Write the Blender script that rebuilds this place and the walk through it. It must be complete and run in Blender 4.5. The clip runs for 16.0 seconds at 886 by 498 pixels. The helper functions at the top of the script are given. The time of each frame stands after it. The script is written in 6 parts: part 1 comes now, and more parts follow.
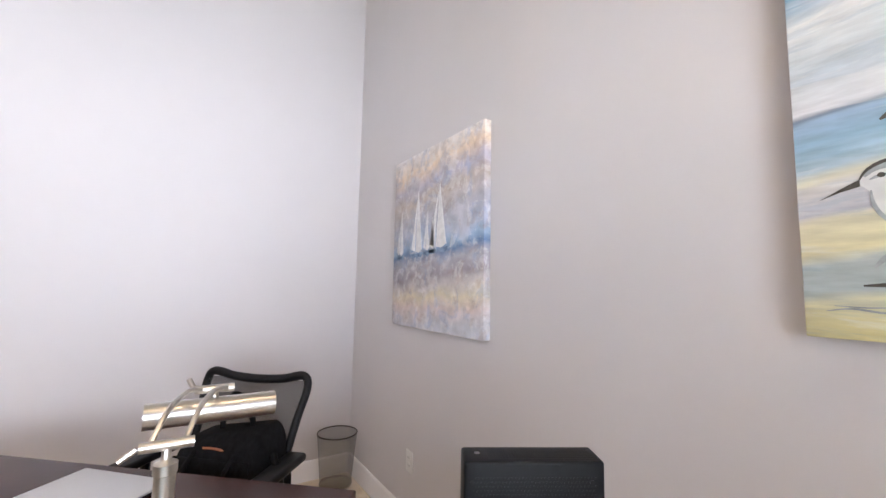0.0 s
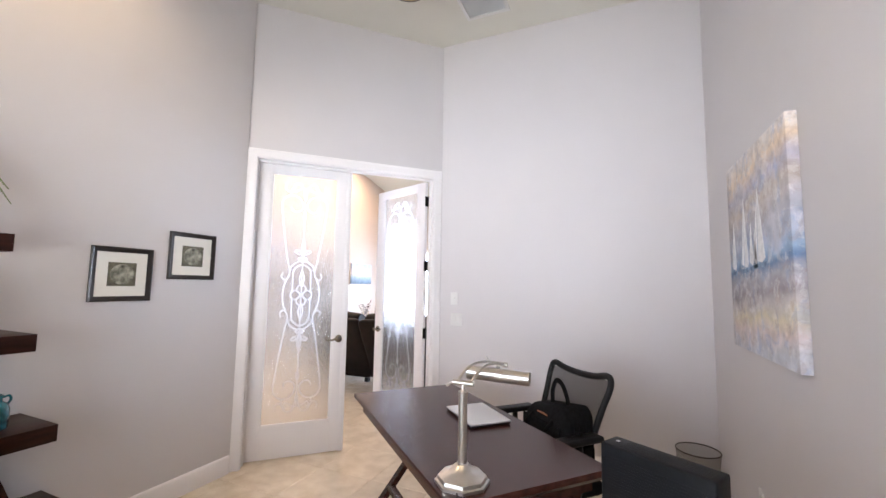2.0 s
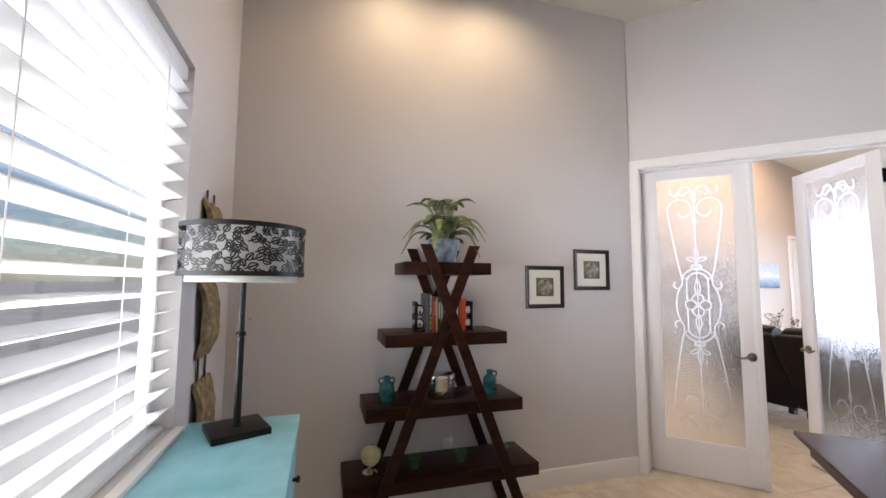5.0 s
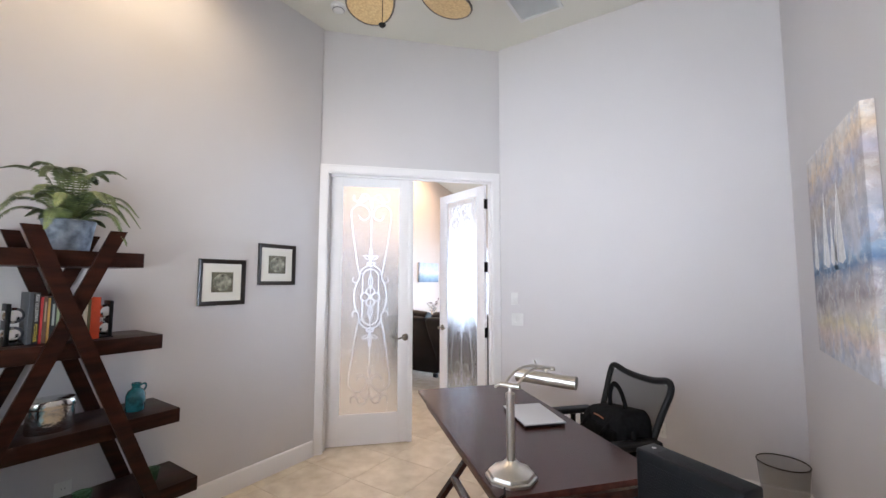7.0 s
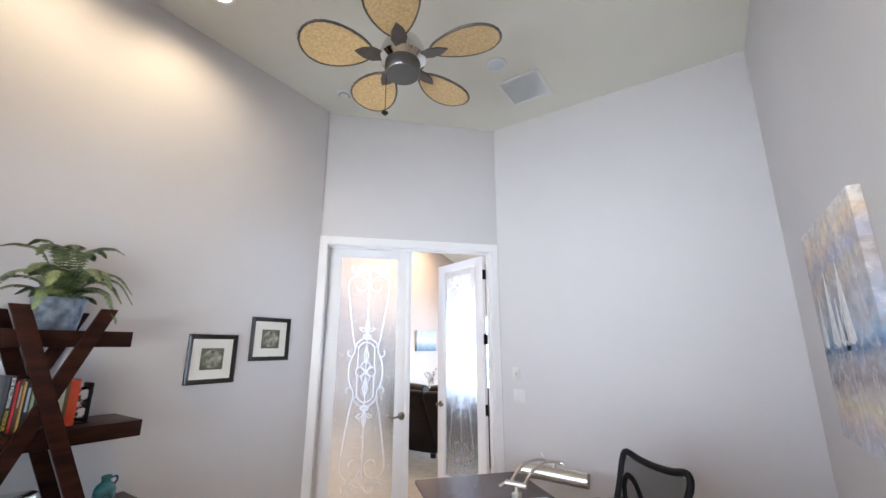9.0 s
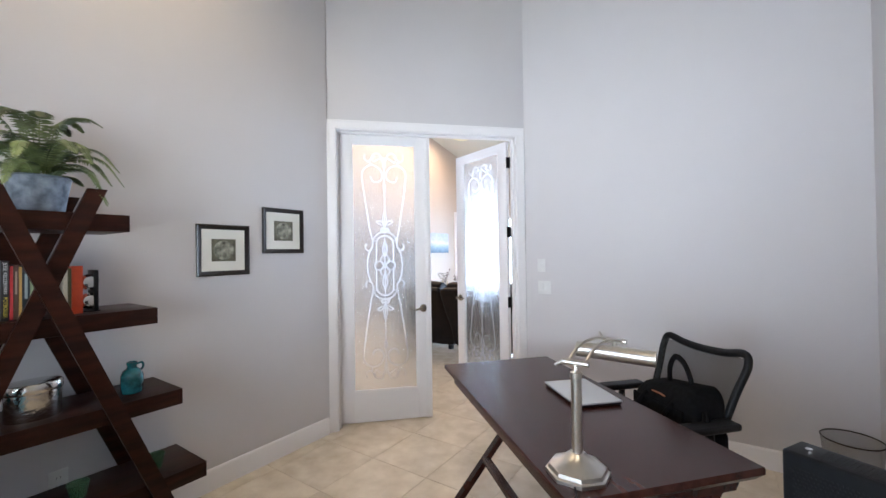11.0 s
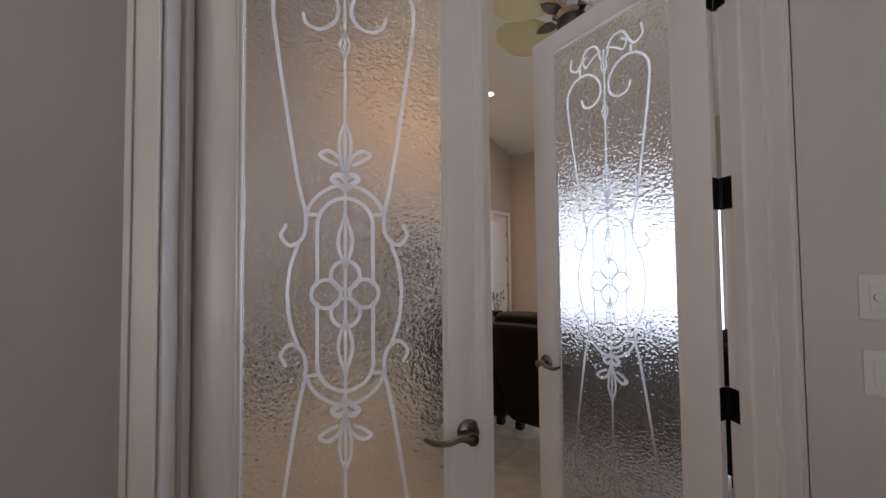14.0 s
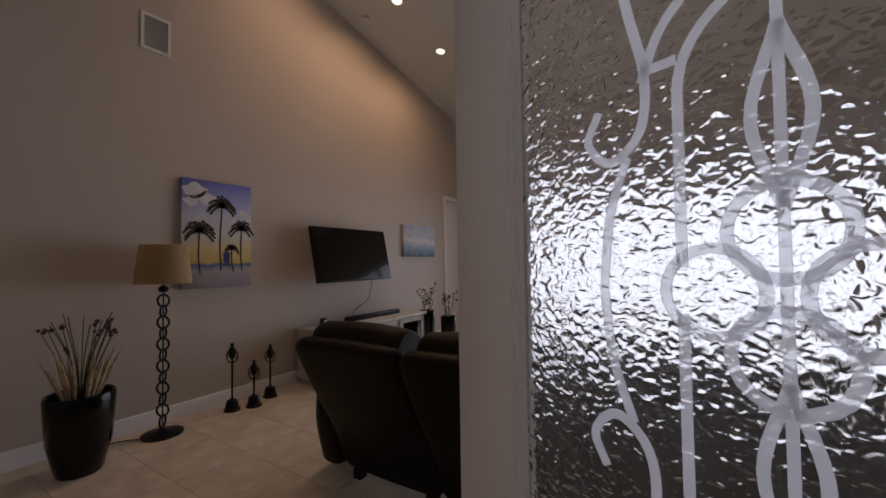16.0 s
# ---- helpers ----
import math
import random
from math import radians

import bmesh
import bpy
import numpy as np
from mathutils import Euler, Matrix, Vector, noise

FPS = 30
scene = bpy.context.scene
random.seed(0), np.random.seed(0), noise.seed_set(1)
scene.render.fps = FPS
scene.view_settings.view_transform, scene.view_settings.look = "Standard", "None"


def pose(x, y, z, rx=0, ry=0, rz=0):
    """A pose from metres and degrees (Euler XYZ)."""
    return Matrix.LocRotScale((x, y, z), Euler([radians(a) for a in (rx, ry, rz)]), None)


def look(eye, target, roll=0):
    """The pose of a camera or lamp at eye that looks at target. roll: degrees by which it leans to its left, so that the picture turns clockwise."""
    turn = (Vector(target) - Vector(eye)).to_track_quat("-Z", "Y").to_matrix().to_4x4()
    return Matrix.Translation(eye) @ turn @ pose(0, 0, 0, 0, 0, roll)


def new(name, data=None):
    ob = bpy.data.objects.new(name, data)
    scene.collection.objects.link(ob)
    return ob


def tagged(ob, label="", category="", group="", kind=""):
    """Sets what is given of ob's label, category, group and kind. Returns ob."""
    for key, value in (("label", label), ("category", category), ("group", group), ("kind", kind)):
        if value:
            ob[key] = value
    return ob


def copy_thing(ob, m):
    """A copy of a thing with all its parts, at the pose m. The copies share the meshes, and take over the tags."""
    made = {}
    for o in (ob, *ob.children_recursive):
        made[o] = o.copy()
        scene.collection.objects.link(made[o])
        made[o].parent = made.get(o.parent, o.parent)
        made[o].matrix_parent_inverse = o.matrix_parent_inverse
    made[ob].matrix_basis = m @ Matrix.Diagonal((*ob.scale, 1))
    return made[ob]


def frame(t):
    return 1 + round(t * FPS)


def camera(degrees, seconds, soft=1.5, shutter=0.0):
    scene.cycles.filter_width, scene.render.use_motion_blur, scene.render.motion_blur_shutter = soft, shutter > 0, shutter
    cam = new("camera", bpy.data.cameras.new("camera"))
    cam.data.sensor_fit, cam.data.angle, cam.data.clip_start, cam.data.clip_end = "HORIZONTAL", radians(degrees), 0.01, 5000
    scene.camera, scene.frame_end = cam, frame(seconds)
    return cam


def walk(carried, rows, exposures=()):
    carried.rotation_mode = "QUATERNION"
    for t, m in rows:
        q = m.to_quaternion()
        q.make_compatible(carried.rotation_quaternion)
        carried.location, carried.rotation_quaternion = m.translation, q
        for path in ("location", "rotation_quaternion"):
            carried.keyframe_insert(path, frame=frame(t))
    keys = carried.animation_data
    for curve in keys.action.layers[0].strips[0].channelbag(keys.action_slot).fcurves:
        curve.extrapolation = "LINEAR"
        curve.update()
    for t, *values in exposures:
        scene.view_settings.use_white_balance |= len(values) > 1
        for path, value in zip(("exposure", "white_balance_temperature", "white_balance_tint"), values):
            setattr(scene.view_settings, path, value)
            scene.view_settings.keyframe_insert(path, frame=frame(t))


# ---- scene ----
cam = camera(96.1, 16.0)
PATH = [
    (0, (0.522, 0.127, 1.365), (1.619, 1.789, 1.549), 1.0),
    (0.5, (0.842, -0.053, 1.316), (1.452, 1.842, 1.505), 0.8),
    (1, (1.014, -0.244, 1.336), (0.983, 1.745, 1.544), 1.4),
    (1.5, (1.003, -0.359, 1.398), (0.411, 1.543, 1.585), 1.4),
    (2, (1.018, -0.390, 1.434), (0.224, 1.437, 1.616), 0.9),
    (2.5, (1.038, -0.437, 1.465), (0.038, 1.285, 1.644), 1.1),
    (3, (1.026, -0.501, 1.495), (-0.227, 1.048, 1.675), 1.1),
    (3.5, (0.990, -0.572, 1.501), (-0.509, 0.740, 1.679), 1.4),
    (3.7, (0.975, -0.590, 1.504), (-0.627, 0.595, 1.680), 1.4),
    (4.2, (0.968, -0.611, 1.510), (-0.835, 0.252, 1.676), 1.2),
    (4.75, (0.991, -0.607, 1.502), (-0.918, -0.021, 1.670), 0.6),
    (5.3, (1.018, -0.591, 1.493), (-0.887, -0.006, 1.665), 0.1),
    (5.8, (1.025, -0.575, 1.494), (-0.724, 0.381, 1.660), -0.1),
    (6, (1.061, -0.539, 1.488), (-0.563, 0.615, 1.655), -0.2),
    (6.5, (1.129, -0.479, 1.480), (-0.157, 1.044, 1.641), -0.2),
    (7, (1.145, -0.459, 1.486), (0.050, 1.207, 1.643), 0.1),
    (7.5, (1.118, -0.465, 1.506), (0.044, 1.215, 1.660), 0.2),
    (8, (1.122, -0.448, 1.523), (0.049, 1.232, 1.690), 0.2),
    (8.2, (1.127, -0.446, 1.532), (0.055, 1.224, 1.778), 0.1),
    (8.7, (1.133, -0.444, 1.542), (0.065, 1.195, 1.953), 0.0),
    (9.25, (1.124, -0.465, 1.556), (0.074, 1.161, 2.056), 0.0),
    (9.8, (1.107, -0.475, 1.554), (0.057, 1.158, 2.027), -0.0),
    (10.3, (1.095, -0.449, 1.524), (0.008, 1.197, 1.851), -0.1),
    (10.5, (1.059, -0.420, 1.510), (-0.039, 1.236, 1.732), -0.2),
    (11, (0.870, -0.272, 1.433), (-0.252, 1.384, 1.453), -0.8),
    (11.5, (0.682, -0.074, 1.460), (-0.435, 1.585, 1.451), -0.4),
    (12, (0.437, 0.256, 1.462), (-0.876, 1.763, 1.536), -0.1),
    (12.5, (0.127, 0.547, 1.447), (-1.218, 2.026, 1.511), -0.4),
    (13, (-0.118, 0.927, 1.422), (-1.465, 2.404, 1.490), -0.4),
    (13.5, (-0.362, 1.286, 1.425), (-1.673, 2.795, 1.492), -0.7),
    (14, (-0.611, 1.603, 1.410), (-1.831, 3.186, 1.483), -0.6),
    (14.5, (-0.752, 1.935, 1.418), (-1.747, 3.670, 1.470), -0.9),
    (15, (-0.838, 2.226, 1.395), (-1.755, 4.003, 1.444), -0.3),
    (15.5, (-0.977, 2.547, 1.391), (-1.898, 4.322, 1.439), -0.5),
    (16, (-1.108, 2.850, 1.362), (-2.185, 4.534, 1.422), -0.8),
]
walk(cam, [(t, look(eye, target, roll)) for t, eye, target, roll in PATH],
     [(0, 0.41, 5950, 15), (1, 0.22, 5950, 15), (1.5, 0.19, 6000, 15), (2, 0.16, 6050, 15), (3.5, 0.10, 6050, 13), (5.8, -0.28, 6370, 15), (6.3, -0.10, 6100, 13), (7, 0.02, 5830, 12), (10.5, -0.02, 5650, 9), (11, -0.08, 5630, 9),
      (12, -0.20, 5630, 10), (12.5, -0.44, 5700, 10), (13, -0.97, 6070, 13), (13.5, -1.42, 6320, 16), (14, -1.90, 6780, 16), (14.5, -2.14, 6900, 20), (15, -2.45, 6950, 22), (15.5, -2.75, 7080, 22), (16, -2.92, 7120, 23)])

# ---- world and light ----
world = bpy.data.worlds.new("sky")
scene.world = world
world.use_nodes = True
wn = world.node_tree
sky = wn.nodes.new("ShaderNodeTexSky")
sky.sky_type, sky.sun_disc = "NISHITA", False
sky.sun_elevation, sky.sun_rotation = radians(48), radians(150)
wn.links.new(sky.outputs[0], wn.nodes["Background"].inputs[0])
wn.nodes["Background"].inputs[1].default_value = 0.15


def lamp(name, kind, m, energy, color=(1, 1, 1), size=0.1, size_y=None, spread=None, spot=None):
    d = bpy.data.lights.new(name, kind)
    d.energy, d.color = energy, color
    if kind == "AREA":
        d.size = size
        if size_y:
            d.shape, d.size_y = "RECTANGLE", size_y
        else:
            d.shape = "DISK"
        if spread:
            d.spread = radians(spread)
    elif kind == "SPOT":
        d.shadow_soft_size, d.spot_size, d.spot_blend = size, radians(spot), 0.85
    elif kind == "SUN":
        d.angle = radians(size)
    else:
        d.shadow_soft_size = size
    ob = new(name, d)
    ob.matrix_world = m
    return ob


SOUTH, NORTH, WEST, EAST, TOP = -1.14, 3.06, -1.70, 1.66, 3.795
LW, LN, LE, LS = -5.03, 10.03, 2.6, 1.2   # living room walls


def vault(y):
    return 4.73 - 0.20 * (y - 6.15)


lamp("sun", "SUN", look((0, 0, 8), (-3.0, 5.0, 0)), 3.0, (1, 0.95, 0.88), 0.5)
# sky above and sunlit paving below, seen through the office window
lamp("daylight_office_window", "AREA", look((0.1, SOUTH - 0.40, 1.80), (-0.2, 3, 1.05)), 30, (0.68, 0.77, 1.0), 2.1, 1.3, spread=108)
lamp("daylight_paving_bounce", "AREA", look((0.1, SOUTH - 0.40, 1.30), (-0.5, 3, 3.6)), 61, (0.95, 0.96, 0.86), 2.1, 0.8, spread=112)
lamp("daylight_terrace_doors", "AREA", look((-1.5, LN + 0.25, 1.25), (-1.5, 0, 1.25)), 395, (0.70, 0.83, 1.0), 5.6, 2.3, spread=100)
OFFICE_CANS = [(-1.25, -0.15), (-1.25, 0.55), (1.0, -0.15)]
for cx, cy in OFFICE_CANS:
    lamp("can_bulb", "SPOT", look((cx, cy, TOP - 0.02), (cx, cy, 0)), 42, (1, 0.735, 0.42), 0.05, spot=160)
# the last three are out of view, added as warm fill light
LIVING_CANS = [(-4.19, 5.68), (-4.19, 6.68), (-4.19, 7.68), (-2.6, 2.4), (-2.2, 7.5), (-0.7, 4.7)]
for cx, cy in LIVING_CANS:
    wash = cx < -4      # the row along the wall is turned towards it
    lamp("can_bulb", "SPOT", look((cx, cy, vault(cy) - 0.03), (LW if wash else cx, cy, 1.0)), 200 if wash else 60 if cy < 3 else 26, (1, 0.68, 0.42), 0.05, spot=150 if wash else 110)


# ---- materials ----
def mat(name, base, rough=0.5, metal=0.0, vary=0.06, scale=6.0, bump=0.0, bscale=60.0, coat=0.0, detail=5.0, stretch=None, second=None, rand=0.0, spec=None, dist=0.002):
    m = bpy.data.materials.new(name)
    m.use_nodes = True
    n, l = m.node_tree.nodes, m.node_tree.links
    b = n["Principled BSDF"]
    b.inputs["Roughness"].default_value = rough
    b.inputs["Metallic"].default_value = metal
    b.inputs["Coat Weight"].default_value = coat
    if spec is not None:
        b.inputs["Specular IOR Level"].default_value = spec
    tc = n.new("ShaderNodeTexCoord")
    mp = n.new("ShaderNodeMapping")
    l.new(tc.outputs["Object"], mp.inputs[0])
    if stretch:
        mp.inputs["Scale"].default_value = stretch
    src = mp.outputs[0]
    if rand:
        oi = n.new("ShaderNodeObjectInfo")
        ad = n.new("ShaderNodeVectorMath")
        ad.operation = "MULTIPLY_ADD"
        l.new(oi.outputs["Random"], ad.inputs[0])
        ad.inputs[1].default_value = (37, 53, 71)
        l.new(mp.outputs[0], ad.inputs[2])
        src = ad.outputs[0]
    no = n.new("ShaderNodeTexNoise")
    no.inputs["Scale"].default_value, no.inputs["Detail"].default_value = scale, detail
    l.new(src, no.inputs["Vector"])
    ramp = n.new("ShaderNodeValToRGB")
    lo = [max(0, c * (1 - vary)) for c in base]
    hi = second or [min(1, c * (1 + vary)) for c in base]
    ramp.color_ramp.elements[0].position, ramp.color_ramp.elements[1].position = 0.3, 0.7
    ramp.color_ramp.elements[0].color, ramp.color_ramp.elements[1].color = (*lo, 1), (*hi, 1)
    l.new(no.outputs[0], ramp.inputs[0])
    out = ramp.outputs[0]
    if rand:
        hs = n.new("ShaderNodeHueSaturation")
        mr = n.new("ShaderNodeMapRange")
        mr.inputs[3].default_value, mr.inputs[4].default_value = 1 - rand, 1 + rand
        l.new(oi.outputs["Random"], mr.inputs[0])
        l.new(mr.outputs[0], hs.inputs["Value"])
        l.new(out, hs.inputs["Color"])
        out = hs.outputs[0]
    l.new(out, b.inputs["Base Color"])
    if bump:
        n2 = n.new("ShaderNodeTexNoise")
        n2.inputs["Scale"].default_value, n2.inputs["Detail"].default_value = bscale, 4
        l.new(src, n2.inputs["Vector"])
        bp = n.new("ShaderNodeBump")
        bp.inputs["Strength"].default_value, bp.inputs["Distance"].default_value = bump, dist
        l.new(n2.outputs[0], bp.inputs["Height"])
        l.new(bp.outputs[0], b.inputs["Normal"])
    return m


def glowing(name, color, strength):
    m = bpy.data.materials.new(name)
    m.use_nodes = True
    b = m.node_tree.nodes["Principled BSDF"]
    b.inputs["Base Color"].default_value = (*color, 1)
    b.inputs["Emission Color"].default_value = (*color, 1)
    b.inputs["Emission Strength"].default_value = strength
    return m


def translucent(name, color, share, rough=0.5):
    m = bpy.data.materials.new(name)
    m.use_nodes = True
    n, l = m.node_tree.nodes, m.node_tree.links
    b = n["Principled BSDF"]
    b.inputs["Base Color"].default_value, b.inputs["Roughness"].default_value = (*color, 1), rough
    t = n.new("ShaderNodeBsdfTranslucent")
    t.inputs[0].default_value = (*color, 1)
    x = n.new("ShaderNodeMixShader")
    x.inputs[0].default_value = share
    l.new(b.outputs[0], x.inputs[1])
    l.new(t.outputs[0], x.inputs[2])
    l.new(x.outputs[0], n["Material Output"].inputs[0])
    return m


def see_through(name, color, clear, rough=0.5, metal=0.0):
    """A fine mesh that lets part of the light straight through."""
    m = bpy.data.materials.new(name)
    m.use_nodes = True
    n, l = m.node_tree.nodes, m.node_tree.links
    b = n["Principled BSDF"]
    b.inputs["Base Color"].default_value, b.inputs["Roughness"].default_value, b.inputs["Metallic"].default_value = (*color, 1), rough, metal
    t = n.new("ShaderNodeBsdfTransparent")
    x = n.new("ShaderNodeMixShader")
    x.inputs[0].default_value = clear
    l.new(b.outputs[0], x.inputs[1])
    l.new(t.outputs[0], x.inputs[2])
    l.new(x.outputs[0], n["Material Output"].inputs[0])
    return m


WALL = mat("greige wall paint", (0.588, 0.561, 0.561), 0.55, vary=0.02, scale=1.2, bump=0.12, bscale=220)
WALL_L = mat("sand wall paint", (0.51, 0.435, 0.370), 0.6, vary=0.03, scale=1.2, bump=0.12, bscale=220)
CEIL = mat("ceiling paint", (0.66, 0.64, 0.57), 0.7, vary=0.02, scale=1.5, bump=0.15, bscale=180)
TRIM = mat("white trim enamel", (0.81, 0.785, 0.78), 0.32, vary=0.015, scale=3, bump=0.03, bscale=90)
GROUT = mat("grout", (0.68, 0.59, 0.46), 0.85, vary=0.1, scale=20, bump=0.2)
TILE = mat("travertine tile", (0.64, 0.54, 0.41), 0.24, vary=0.06, scale=8, second=(0.76, 0.67, 0.54), bump=0.05, bscale=30, rand=0.06, detail=9)
DARKWOOD = mat("dark cherry wood", (0.034, 0.010, 0.008), 0.27, vary=0.3, scale=4, second=(0.058, 0.018, 0.013), bump=0.03, bscale=40, stretch=(1.5, 6, 6), spec=0.33)
SHELFWOOD = mat("walnut brown stained wood", (0.016, 0.0042, 0.0024), 0.38, vary=0.35, scale=4, second=(0.034, 0.0095, 0.0048), bump=0.08, bscale=50, stretch=(9, 1.5, 9), spec=0.17)
NICKEL = mat("brushed nickel", (0.60, 0.57, 0.53), 0.31, 1.0, vary=0.05, scale=40, stretch=(1, 1, 0.1))
CHROME = mat("polished chrome", (0.72, 0.72, 0.72), 0.08, 1.0, vary=0.03)
BRONZE = mat("oil rubbed bronze", (0.02, 0.018, 0.016), 0.35, 0.8, vary=0.2, scale=30)
PEWTER = mat("dark antique pewter", (0.24, 0.22, 0.19), 0.26, 1.0, vary=0.15, scale=30)
BLACK = mat("black plastic", (0.007, 0.007, 0.008), 0.42, vary=0.15, scale=30, bump=0.05, bscale=300, spec=0.2)
FABRIC = mat("black nylon fabric", (0.006, 0.006, 0.0068), 0.85, vary=0.4, scale=60, bump=0.5, bscale=500, spec=0.08)
LEATHER = mat("dark brown leather", (0.006, 0.0032, 0.0025), 0.46, spec=0.16, vary=0.35, scale=9, bump=0.4, bscale=90, second=(0.012, 0.0065, 0.005), dist=0.004)
WHITEPL = mat("white plastic", (0.69, 0.68, 0.66), 0.4, vary=0.01)
PAPER = mat("white paper", (0.80, 0.80, 0.78), 0.8, vary=0.02)
TEALPAINT = mat("weathered teal paint", (0.19, 0.46, 0.56), 0.45, vary=0.15, scale=5, bump=0.1, bscale=80, second=(0.28, 0.56, 0.66))
TEALGLAZE = mat("teal ceramic glaze", (0.011, 0.080, 0.098), 0.14, vary=0.5, scale=25, second=(0.024, 0.16, 0.18), coat=0.5)
STEEL = mat("hammered polished steel", (0.65, 0.64, 0.62), 0.10, 1.0, vary=0.05, bump=0.5, bscale=70, dist=0.004)


# ---- shapes ----
def box(bm, x0, x1, y0, y1, z0, z1, bevel=0.0, seg=2):
    r = bmesh.ops.create_cube(bm, size=1.0)
    vs = r["verts"]
    bmesh.ops.scale(bm, vec=(x1 - x0, y1 - y0, z1 - z0), verts=vs)
    bmesh.ops.translate(bm, vec=((x0 + x1) / 2, (y0 + y1) / 2, (z0 + z1) / 2), verts=vs)
    if bevel:
        es = list({e for v in vs for e in v.link_edges})
        bmesh.ops.bevel(bm, geom=es, offset=bevel, segments=seg, affect="EDGES", profile=0.5)
    return bm


def boxes(*rows, bevel=0.0):
    bm = bmesh.new()
    for r in rows:
        box(bm, *r, bevel=bevel)
    return bm


def lathe(profile, seg=24, bm=None, at=(0, 0, 0), angle0=0.0):
    """Turns (radius, height) pairs round the z axis."""
    bm = bm or bmesh.new()
    rings = []
    for r, z in profile:
        if r < 1e-5:
            rings.append([bm.verts.new((at[0], at[1], at[2] + z))])
        else:
            rings.append([bm.verts.new((at[0] + r * math.cos(angle0 + 2 * math.pi * i / seg), at[1] + r * math.sin(angle0 + 2 * math.pi * i / seg), at[2] + z)) for i in range(seg)])
    for a, b in zip(rings, rings[1:]):
        for i in range(seg):
            q = [a[i % len(a)], a[(i + 1) % len(a)], b[(i + 1) % len(b)], b[i % len(b)]]
            q = list(dict.fromkeys(q))
            if len(q) > 2:
                bm.faces.new(q)
    return bm


def tube(points, radius, seg=8, bm=None, closed=False, flat=None, radii=None):
    """A round bar along points; flat: (normal, thickness) turns it into a strip."""
    bm = bm or bmesh.new()
    pts = [Vector(p) for p in points]
    rings, up = [], None
    n = len(pts)
    for i, p in enumerate(pts):
        a, b = pts[i - 1] if (i or closed) else p, pts[(i + 1) % n] if (i < n - 1 or closed) else p
        d = (b - a).normalized()
        if up is None:
            up = d.orthogonal().normalized()
        up = (up - d * up.dot(d)).normalized() if (up - d * up.dot(d)).length > 1e-6 else d.orthogonal().normalized()
        side = d.cross(up)
        r = radii[i] if radii else radius
        rings.append([bm.verts.new(p + (up * math.cos(2 * math.pi * k / seg) + side * math.sin(2 * math.pi * k / seg)) * r) for k in range(seg)])
    pairs = list(zip(rings, rings[1:])) + ([(rings[-1], rings[0])] if closed else [])
    for a, b in pairs:
        for k in range(seg):
            bm.faces.new((a[k], a[(k + 1) % seg], b[(k + 1) % seg], b[k]))
    if not closed:
        bm.faces.new(rings[0][::-1])
        bm.faces.new(rings[-1])
    return bm


def ribbon(points, width, thick, y0, bm):
    """A flat strip in the plane y = y0, along points of (x, z)."""
    pts = [Vector((p[0], 0, p[1])) for p in points]
    rows = []
    for i, p in enumerate(pts):
        d = (pts[min(i + 1, len(pts) - 1)] - pts[max(i - 1, 0)])
        s = Vector((-d.z, 0, d.x)).normalized() * width / 2
        rows.append([bm.verts.new((p + s).to_tuple()[:1] + (y0,) + ((p + s).z,)), bm.verts.new(((p - s).x, y0, (p - s).z)),
                     bm.verts.new(((p - s).x, y0 - thick, (p - s).z)), bm.verts.new(((p + s).x, y0 - thick, (p + s).z))])
    for a, b in zip(rows, rows[1:]):
        for k in range(4):
            bm.faces.new((a[k], a[(k + 1) % 4], b[(k + 1) % 4], b[k]))
    bm.faces.new(rows[0][::-1])
    bm.faces.new(rows[-1])


def bar(bm, p0, p1, w, h):
    """A squared bar from p0 to p1."""
    p0, p1 = Vector(p0), Vector(p1)
    d = p1 - p0
    m = Matrix.Translation((p0 + p1) / 2) @ d.to_track_quat("Z", "Y").to_matrix().to_4x4()
    r = bmesh.ops.create_cube(bm, size=1.0)
    bmesh.ops.scale(bm, vec=(w, h, d.length), verts=r["verts"])
    bmesh.ops.transform(bm, matrix=m, verts=r["verts"])
    return bm


def prism(poly, z0, z1, bm=None):
    bm = bm or bmesh.new()
    lo, hi = [bm.verts.new((x, y, z0)) for x, y in poly], [bm.verts.new((x, y, z1)) for x, y in poly]
    bm.faces.new(lo[::-1])
    bm.faces.new(hi)
    for i in range(len(poly)):
        j = (i + 1) % len(poly)
        bm.faces.new((lo[i], lo[j], hi[j], hi[i]))
    return bm


def mesh_of(name, bm, material, smooth=True):
    bmesh.ops.recalc_face_normals(bm, faces=bm.faces)
    me = bpy.data.meshes.new(name)
    bm.to_mesh(me)
    bm.free()
    me.materials.append(material)
    if smooth:
        me.shade_smooth()
        me.set_sharp_from_angle(angle=radians(38))
    return me


def part(name, bm, material, parent, label="", m=None):
    ob = new(name, mesh_of(name, bm, material))
    ob.parent = parent
    if m is not None:
        ob.matrix_local = m
    return tagged(ob, label)


def thing(name, m, label, category, group=""):
    ob = new(name)
    ob.empty_display_size = 0.1
    ob.matrix_world = m
    return tagged(ob, label, category, group)


def solo(name, bm, material, m, label, category, group="", kind=""):
    ob = new(name, mesh_of(name, bm, material))
    ob.matrix_world = m
    return tagged(ob, label, category, group, kind)


def setting(name, bm, material, label="", m=None, category=""):
    ob = new(name, mesh_of(name, bm, material))
    if m is not None:
        ob.matrix_world = m
    return tagged(ob, label, category, kind="structure")


